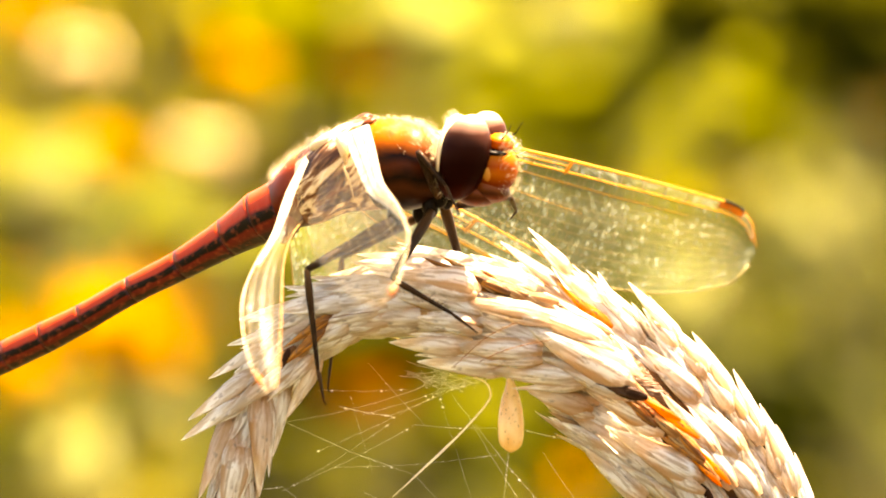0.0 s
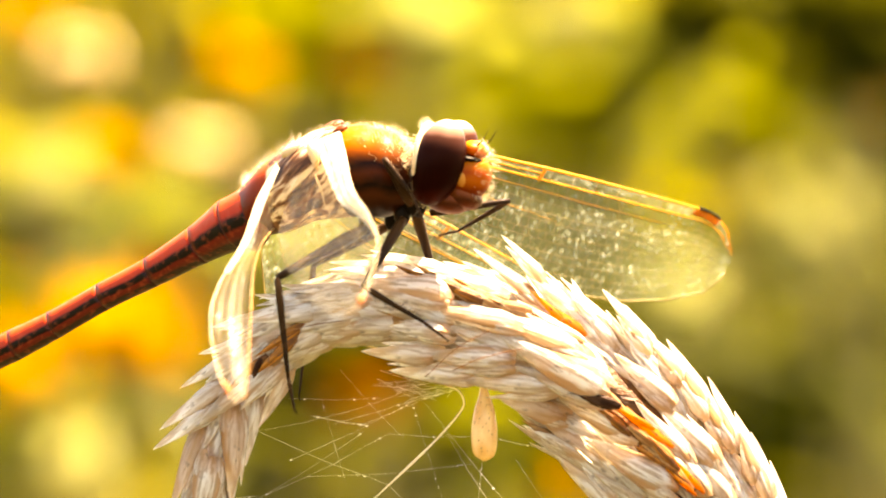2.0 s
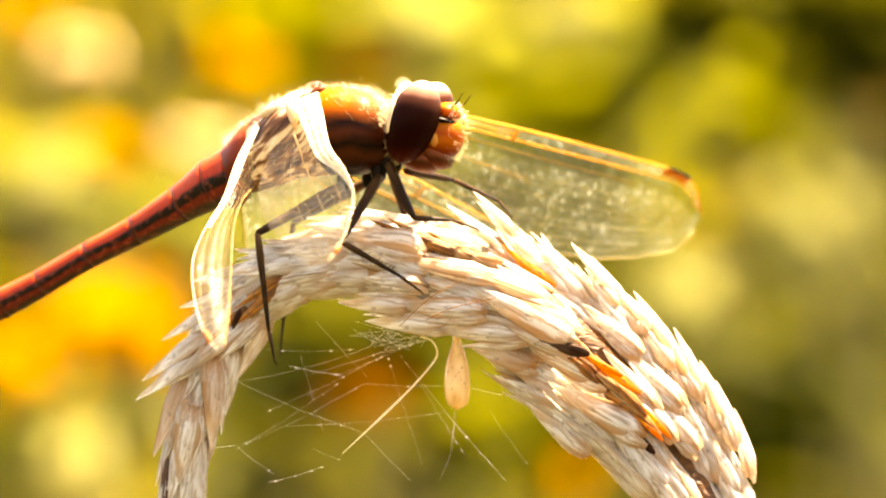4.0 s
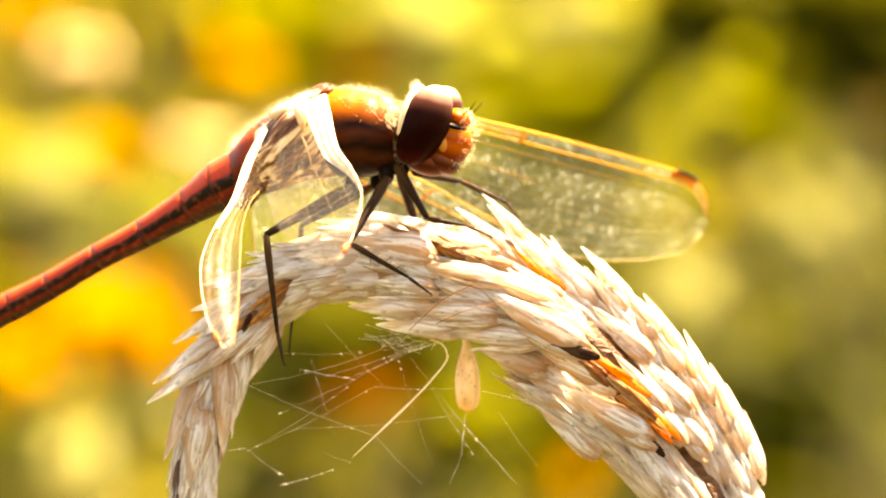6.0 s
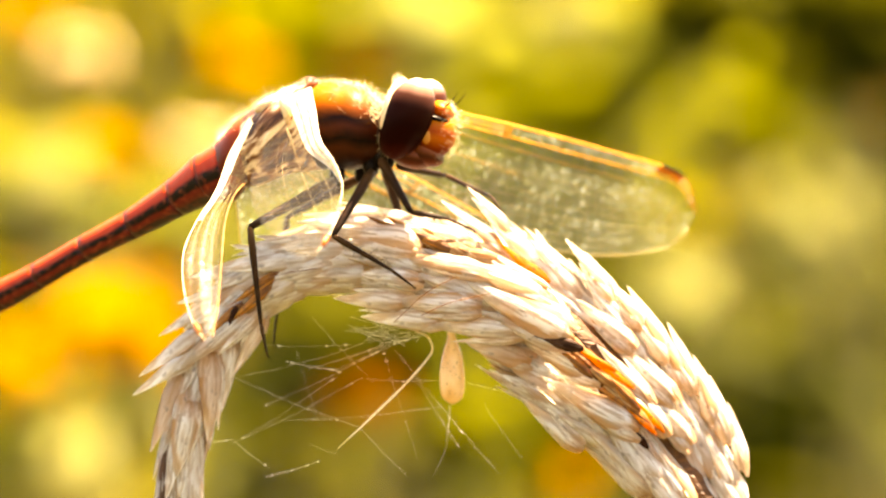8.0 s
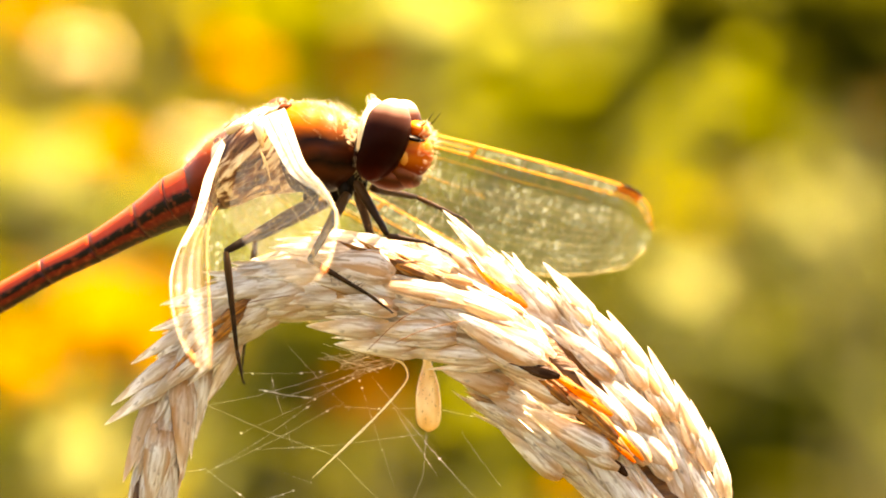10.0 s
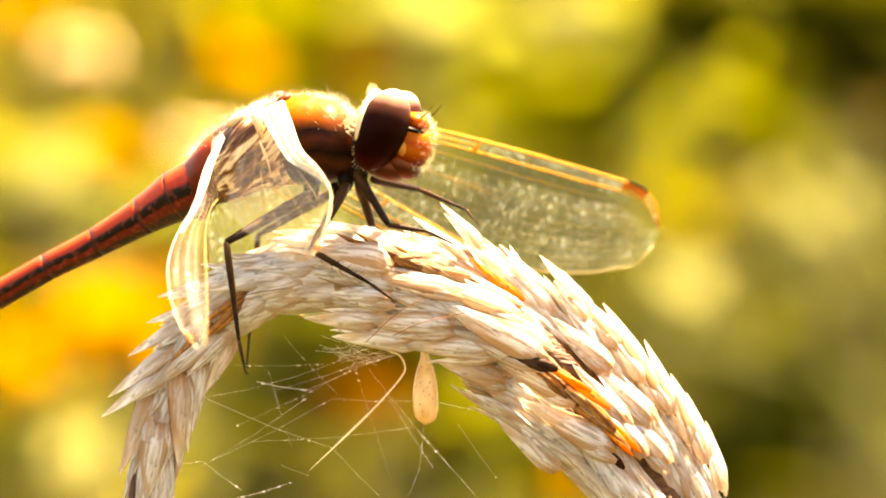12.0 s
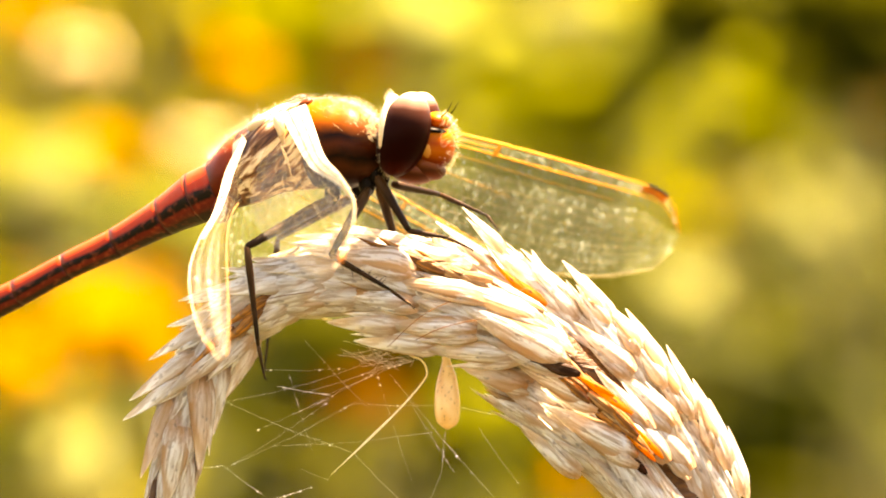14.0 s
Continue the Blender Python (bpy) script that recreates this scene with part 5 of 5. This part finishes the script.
    for sgn in (-1, 1):
        part("eye", ball((eye_c[0], sgn * eye_c[1], eye_c[2]), eye_s, tilt(-14), 32, 22), EYE_MAT, head, "dark reddish brown compound eye, sunlit top put into its colour")
    part("face", ball((1.92, 0, -0.10), (1.16, 1.12, 1.22), tilt(-10), 24, 18), FACE_MAT, head, "orange-red bristly face")
    part("lip", ball((1.74, 0, -0.98), (1.02, 1.02, 0.66), tilt(-24), 22, 14), JAW_MAT, head, "mottled brown upper lip")
    part("forehead", ball((2.20, 0, 1.10), (0.62, 0.8, 0.46), tilt(-14), 18, 12), FACE_MAT, head, "orange forehead bump")
    part("brow", ball((1.98, 0, 0.72), (0.84, 1.14, 0.22), tilt(-8), 18, 10), BLACK_MAT, head, "black line across the forehead")
    part("cheek", ball((1.42, 0, 0.05), (0.78, 1.36, 1.42), tilt(-14), 20, 14), BLACK_MAT, head, "black edge between eye and face")
    part("jaw", ball((1.0, 0, -1.26), (1.18, 1.16, 0.68), tilt(-10), 20, 12), JAW_MAT, head, "red-brown jaw")
    for sgn in (-1, 1):
        part("face_plate", ball((1.90, sgn * 0.70, -0.16), (0.50, 0.44, 0.66), tilt(16), 16, 12), PLATE_MAT, head, "pale orange plate beside the eye")
    bristles = []
    for i in range(260):
        th, ph = rng.uniform(-1.2, 1.2), rng.uniform(-1.1, 1.3)
        n = np.array((math.cos(th) * math.cos(ph), math.sin(th) * math.cos(ph), math.sin(ph)))
        b = np.array((2.15, 0, 0.0)) + n * np.array((1.05, 1.1, 1.45))
        bristles.append(cone(b, b + (n + np.array((0.1, 0, rng.uniform(-0.1, 0.4)))) * rng.uniform(0.15, 0.34), 0.008))
    for i in range(120):
        th = rng.uniform(0, 2 * math.pi)
        n = np.array((-0.45, math.cos(th), math.sin(th)))
        b = np.array((-0.1, 2.25 * math.cos(th), 0.35 + 1.85 * math.sin(th)))
        bristles.append(cone(b, b + n * rng.uniform(0.2, 0.45), 0.010))
    part("bristles", join(*bristles), HAIR_MAT, head, "short golden bristles", kind="stuff")
    for sgn in (-1, 1):
        part("antenna", tube([(2.4, sgn * 0.5, 1.3), (2.75, sgn * 0.65, 1.6), (3.0, sgn * 0.8, 2.1)], [0.05, 0.03, 0.012], 5), BLACK_MAT, head)
    return fly, head, legs, abdomen


build_ground()
build_meadow()
EAR = build_ear()
WEB = build_web()
FLY, HEAD, FRONT_LEGS, ABDOMEN = build_dragonfly()


# ---- motion ----
EAR_SWAY = [  # seconds; shift right, away, up in millimetres and turn in degrees
    (0, (0.00, 0.00, -0.00, 0.00, -0.00, -0.00)),
    (0.1, (0.46, -0.21, 0.34, 0.11, 0.00, 0.09)),
    (0.2, (0.76, -0.42, 0.37, 0.23, 0.00, 0.18)),
    (0.3, (1.03, -0.63, 0.28, 0.34, 0.00, 0.27)),
    (0.5, (0.05, -1.05, -0.08, 0.57, -0.00, 0.45)),
    (0.7, (-1.47, 0.39, 0.12, 0.13, -0.04, 0.15)),
    (1, (-1.95, 2.55, 0.51, -0.54, -0.10, -0.29)),
    (1.2, (-2.15, -0.89, -0.14, -0.12, -0.34, -0.14)),
    (1.3, (-2.72, -2.62, -0.75, 0.10, -0.47, -0.06)),
    (1.5, (-3.81, -6.06, -1.26, 0.52, -0.71, 0.09)),
    (1.7, (-3.77, -4.41, -1.01, 0.54, -0.47, -0.05)),
    (1.8, (-3.01, -3.58, -0.80, 0.56, -0.36, -0.12)),
    (2, (-1.27, -1.93, -0.36, 0.58, -0.12, -0.26)),
    (2.2, (-1.65, -0.13, -0.20, 0.24, -0.22, -0.53)),
    (2.5, (-2.61, 2.58, 0.31, -0.27, -0.38, -0.93)),
    (2.7, (-2.65, 1.44, 0.28, -0.27, -0.43, -0.77)),
    (3, (-2.86, -0.27, -0.19, -0.28, -0.50, -0.52)),
    (3.2, (-2.79, 2.15, 0.43, -0.43, -0.41, -0.57)),
    (5.3, (-1.02, 12.21, 2.42, -0.81, -0.39, 0.66)),
    (5.5, (-0.66, 13.07, 2.53, -0.19, -0.12, -0.53)),
    (5.7, (-1.09, 11.51, 1.73, -0.18, -0.28, -0.30)),
    (6, (-2.06, 9.18, 1.66, -0.17, -0.51, 0.05)),
    (6.2, (-1.38, 8.16, 2.15, -0.03, -0.49, 0.06)),
    (6.5, (-2.41, 6.64, 1.35, 0.19, -0.46, 0.07)),
    (6.8, (-3.55, 6.68, 0.89, 0.19, -0.46, -0.05)),
    (7, (-2.01, 6.70, 1.40, 0.19, -0.46, -0.13)),
    (7.2, (-1.17, 7.44, 1.98, 0.14, -0.48, -0.23)),
    (7.5, (-2.83, 8.55, 1.57, 0.07, -0.50, -0.37)),
    (7.8, (-2.93, 10.21, 1.60, -0.24, -0.50, -0.25)),
    (8, (-2.79, 11.31, 2.01, -0.44, -0.50, -0.17)),
    (8.2, (-2.72, 11.31, 1.95, -0.44, -0.50, -0.17)),
    (10.3, (-4.62, 5.20, 0.75, 0.58, -0.91, -1.69)),
    (10.5, (-4.98, 5.87, 1.03, 0.22, -0.89, -1.03)),
    (10.7, (-4.61, 4.98, 1.09, 0.28, -1.05, -0.88)),
    (11, (-5.93, 3.64, 0.45, 0.38, -1.30, -0.66)),
    (11.2, (-5.85, 4.44, 0.57, 0.30, -1.16, -0.67)),
    (11.5, (-4.65, 5.64, 1.04, 0.18, -0.96, -0.68)),
    (11.7, (-4.82, 5.73, 1.46, 0.28, -0.87, -0.69)),
    (12, (-4.09, 5.86, 1.15, 0.44, -0.74, -0.71)),
    (12.2, (-4.03, 5.95, 0.97, 0.42, -0.76, -0.87)),
    (12.5, (-5.15, 6.09, 0.95, 0.38, -0.78, -1.11)),
    (12.7, (-5.31, 4.38, 0.35, 0.36, -0.77, -0.75)),
    (13, (-4.58, 1.82, 0.20, 0.33, -0.75, -0.20)),
    (13.2, (-4.69, 2.06, 0.37, 0.46, -0.84, -0.36)),
    (13.5, (-4.69, 2.43, 0.20, 0.66, -0.97, -0.59)),
    (13.7, (-4.11, 3.41, 0.36, 0.52, -0.82, -0.55)),
    (14, (-3.04, 4.88, 0.95, 0.32, -0.60, -0.48)),
]
FLY_SWAY = [
    (0, (-0.00, -0.02, 0.01, -0.05, -0.02, 0.06)),
    (0.1, (0.47, -0.25, 0.35, -0.01, 0.04, 0.07)),
    (0.2, (0.78, -0.48, 0.38, 0.04, 0.10, 0.08)),
    (0.3, (1.07, -0.70, 0.29, 0.08, 0.15, 0.08)),
    (0.5, (0.11, -1.16, -0.07, 0.17, 0.27, 0.10)),
    (0.7, (-1.44, 0.22, 0.12, 0.05, 0.10, 0.01)),
    (1, (-1.96, 2.30, 0.49, -0.13, -0.15, -0.12)),
    (1.2, (-2.19, -1.08, -0.16, -0.06, -0.39, 0.08)),
    (1.3, (-2.77, -2.77, -0.77, -0.02, -0.51, 0.17)),
    (1.5, (-3.89, -6.15, -1.29, 0.05, -0.75, 0.37)),
    (1.7, (-3.83, -4.51, -1.03, 0.03, -0.41, 0.24)),
    (1.8, (-3.07, -3.69, -0.81, 0.02, -0.24, 0.18)),
    (2, (-1.32, -2.05, -0.35, -0.00, 0.10, 0.05)),
    (2.2, (-1.70, -0.31, -0.20, 0.02, 0.04, 0.03)),
    (2.5, (-2.66, 2.31, 0.30, 0.05, -0.06, -0.01)),
    (2.7, (-2.72, 1.19, 0.26, -0.04, -0.21, 0.07)),
    (3, (-2.94, -0.49, -0.22, -0.18, -0.43, 0.19)),
    (3.2, (-2.84, 1.91, 0.39, -0.31, -0.45, 0.13)),
    (5.3, (-1.04, 12.21, 2.41, -0.29, 0.31, -0.28)),
    (5.5, (-0.65, 13.05, 2.57, -0.47, 0.35, -0.50)),
    (5.7, (-1.11, 11.49, 1.75, -0.49, 0.06, -0.34)),
    (6, (-2.14, 9.16, 1.64, -0.51, -0.37, -0.09)),
    (6.2, (-1.42, 8.14, 2.14, -0.49, -0.30, -0.01)),
    (6.5, (-2.39, 6.62, 1.35, -0.47, -0.19, 0.10)),
    (6.8, (-3.60, 6.66, 0.86, -0.48, -0.20, -0.07)),
    (7, (-2.11, 6.68, 1.35, -0.49, -0.20, -0.19)),
    (7.2, (-1.24, 7.42, 1.94, -0.49, -0.18, -0.18)),
    (7.5, (-2.86, 8.52, 1.55, -0.48, -0.15, -0.16)),
    (7.8, (-3.01, 10.18, 1.58, -0.49, -0.08, -0.35)),
    (8, (-2.90, 11.28, 2.00, -0.50, -0.04, -0.48)),
    (8.2, (-2.83, 11.28, 1.94, -0.50, -0.04, -0.48)),
    (10.3, (-4.83, 5.13, 0.81, -0.21, -0.25, 3.01)),
    (10.5, (-5.18, 5.87, 1.08, -0.35, -0.46, 3.19)),
    (10.7, (-4.79, 4.99, 1.15, -0.59, -1.01, 2.81)),
    (11, (-6.10, 3.67, 0.51, -0.96, -1.84, 2.25)),
    (11.2, (-5.98, 4.41, 0.61, -1.16, -1.55, 2.05)),
    (11.5, (-4.73, 5.52, 1.04, -1.46, -1.11, 1.76)),
    (11.7, (-4.90, 5.64, 1.48, -1.58, -1.11, 1.73)),
    (12, (-4.15, 5.82, 1.20, -1.76, -1.12, 1.68)),
    (12.2, (-4.09, 5.88, 1.02, -1.64, -1.02, 1.61)),
    (12.5, (-5.19, 5.98, 1.00, -1.45, -0.87, 1.51)),
    (12.7, (-5.38, 4.30, 0.40, -1.41, -0.92, 1.62)),
    (13, (-4.69, 1.77, 0.25, -1.36, -0.99, 1.78)),
    (13.2, (-4.80, 1.99, 0.41, -1.38, -1.12, 1.78)),
    (13.5, (-4.81, 2.31, 0.23, -1.41, -1.32, 1.79)),
    (13.7, (-4.21, 3.31, 0.40, -1.27, -0.95, 1.81)),
    (14, (-3.11, 4.80, 1.01, -1.05, -0.40, 1.83)),
]
HEAD_TURNS = [  # seconds; roll, nod and turn of the head in degrees, turn counted from the x axis
    (0.0, (5, 4, -20)), (0.5, (8, 8, -18)), (1.0, (4, 8, -20)), (1.5, (0, 14, -15)), (2.0, (0, 4, -15)), (2.5, (4, 4, -16)), (3.0, (0, 2, -19)), (3.2, (-2, 6, -20)),
    (4.2, (0, 8, -15)), (5.3, (0, 14, -12)), (5.5, (0, 14, -12)), (6.5, (0, 12, -12)), (7.5, (0, 12, -14)), (8.2, (0, 10, -14)), (10.3, (0, 8, -15)), (10.5, (4, 8, -16)),
    (11.0, (12, 9, -23)), (11.5, (0, 10, -16)), (12.5, (0, 12, -15)), (13.5, (0, 12, -15)), (14.0, (2, 4, -13))]
FRONT_LEG_POSES = {  # seconds; knee and toe in the dragonfly's space, millimetres
    "near": ((-0.16, -2.40, 2.42), (1.38, -3.00, -0.24), (4.38, -1.60, -1.09), [(0.0, (-1.22, -4.60, 4.65), (0.16, -4.80, 2.54)), (1.0, (-1.30, -4.60, 4.79), (0.03, -4.80, 2.54)), (1.5, (-1.48, -4.60, 4.95), (-0.05, -4.80, 2.54)), (2.5, (-1.69, -4.60, 4.73), (-0.11, -4.80, 2.41)), (3.0, (-1.96, -4.60, 4.73), (-0.11, -4.80, 2.41)), (3.2, (-1.43, -5.00, 3.72), (0.42, -4.80, 2.14)),
        (3.6, (0.42, -4.00, 0.03), (2.55, -3.00, 0.03)), (4.2, (1.38, -3.00, -0.24), (4.38, -1.60, -1.09)), (14.0, (1.38, -3.00, -0.24), (4.38, -1.60, -1.09))]),
    "far": ((0.72, -0.50, 2.06), (3.00, 2.60, 1.65), (5.75, 1.00, -0.08), [(0.0, (3.21, 2.40, 2.46), (3.29, 5.60, 1.55)), (0.3, (2.59, 2.50, 4.08), (3.13, 2.80, 7.05)), (0.5, (2.32, 2.50, 4.89), (3.27, 2.50, 7.45)), (0.8, (3.13, 2.20, 3.26), (3.27, 2.50, 5.16)), (1.0, (3.92, 1.00, 2.66), (2.59, 3.00, 1.87)), (1.5, (4.40, 0.20, 2.60), (0.64, 0.20, 1.07)), (2.0, (4.53, 0.20, 2.65), (2.04, 0.40, 1.42)), (2.5, (4.24, 0.40, 3.06), (2.52, 0.50, 1.34)),
        (3.0, (2.90, 2.40, 3.40), (2.60, 3.60, 5.50)), (3.1, (3.26, 2.00, 2.20), (5.20, 2.60, 1.60)), (3.2, (3.26, 2.00, 1.86), (6.11, 1.50, 1.35)), (3.7, (3.00, 2.60, 1.65), (5.75, 1.00, -0.08)), (14.0, (3.00, 2.60, 1.65), (5.75, 1.00, -0.08))]),
}


ABDOMEN_LIFTS = [(0.0, 0.0), (8.2, 0.0), (10.3, 0.4), (10.5, 0.6), (11.0, 2.0), (14.0, 2.0)]  # seconds; degrees


def sway_pose(home, values):
    x, y, z, rx, ry, rz = values
    return Matrix.Translation(AXIS + (home + Vector((x, y, z))) * MM) @ pose(0, 0, 0, rx, ry, rz)


def leg_rows(hip, knee, toe, poses):
    """Swings the femur at the hip and the tibia at the knee towards each knee and toe."""
    hip, knee, toe = Vector(hip), Vector(knee), Vector(toe)
    upper, lower = [], []
    times = [p[0] for p in poses]
    for i in range(141):
        t = i / 10
        if t > times[-2] and i < 140:
            continue
        k, f = (Vector([float(np.interp(t, times, [p[j][a] for p in poses])) for a in range(3)]) for j in (1, 2))
        r1 = (knee - hip).rotation_difference(k - hip)
        new_knee = hip + r1 @ (knee - hip)
        r2 = (toe - knee).rotation_difference(f - new_knee)
        upper.append((t, Matrix.Translation((hip - DRAGONFLY_AT) * MM) @ r1.to_matrix().to_4x4()))
        lower.append((t, Matrix.Translation((new_knee - DRAGONFLY_AT) * MM) @ r2.to_matrix().to_4x4()))
    return upper, lower


def motions():
    walk(EAR, [(t, sway_pose(EAR_AT, v)) for t, v in EAR_SWAY])
    walk(WEB, [(t, sway_pose(EAR_AT, v)) for t, v in EAR_SWAY])
    walk(FLY, [(t, sway_pose(DRAGONFLY_AT, v)) for t, v in FLY_SWAY])
    home = HEAD.location.copy()
    walk(HEAD, [(t, Matrix.Translation(home) @ pose(0, 0, 0, *v)) for t, v in HEAD_TURNS])
    root = ABDOMEN.location.copy()
    walk(ABDOMEN, [(t, Matrix.Translation(root) @ pose(0, 0, 0, 0, a, 0)) for t, a in ABDOMEN_LIFTS])
    for side, (femur, tibia) in FRONT_LEGS.items():
        upper, lower = leg_rows(*FRONT_LEG_POSES[side])
        walk(femur, upper)
        walk(tibia, lower)


motions()
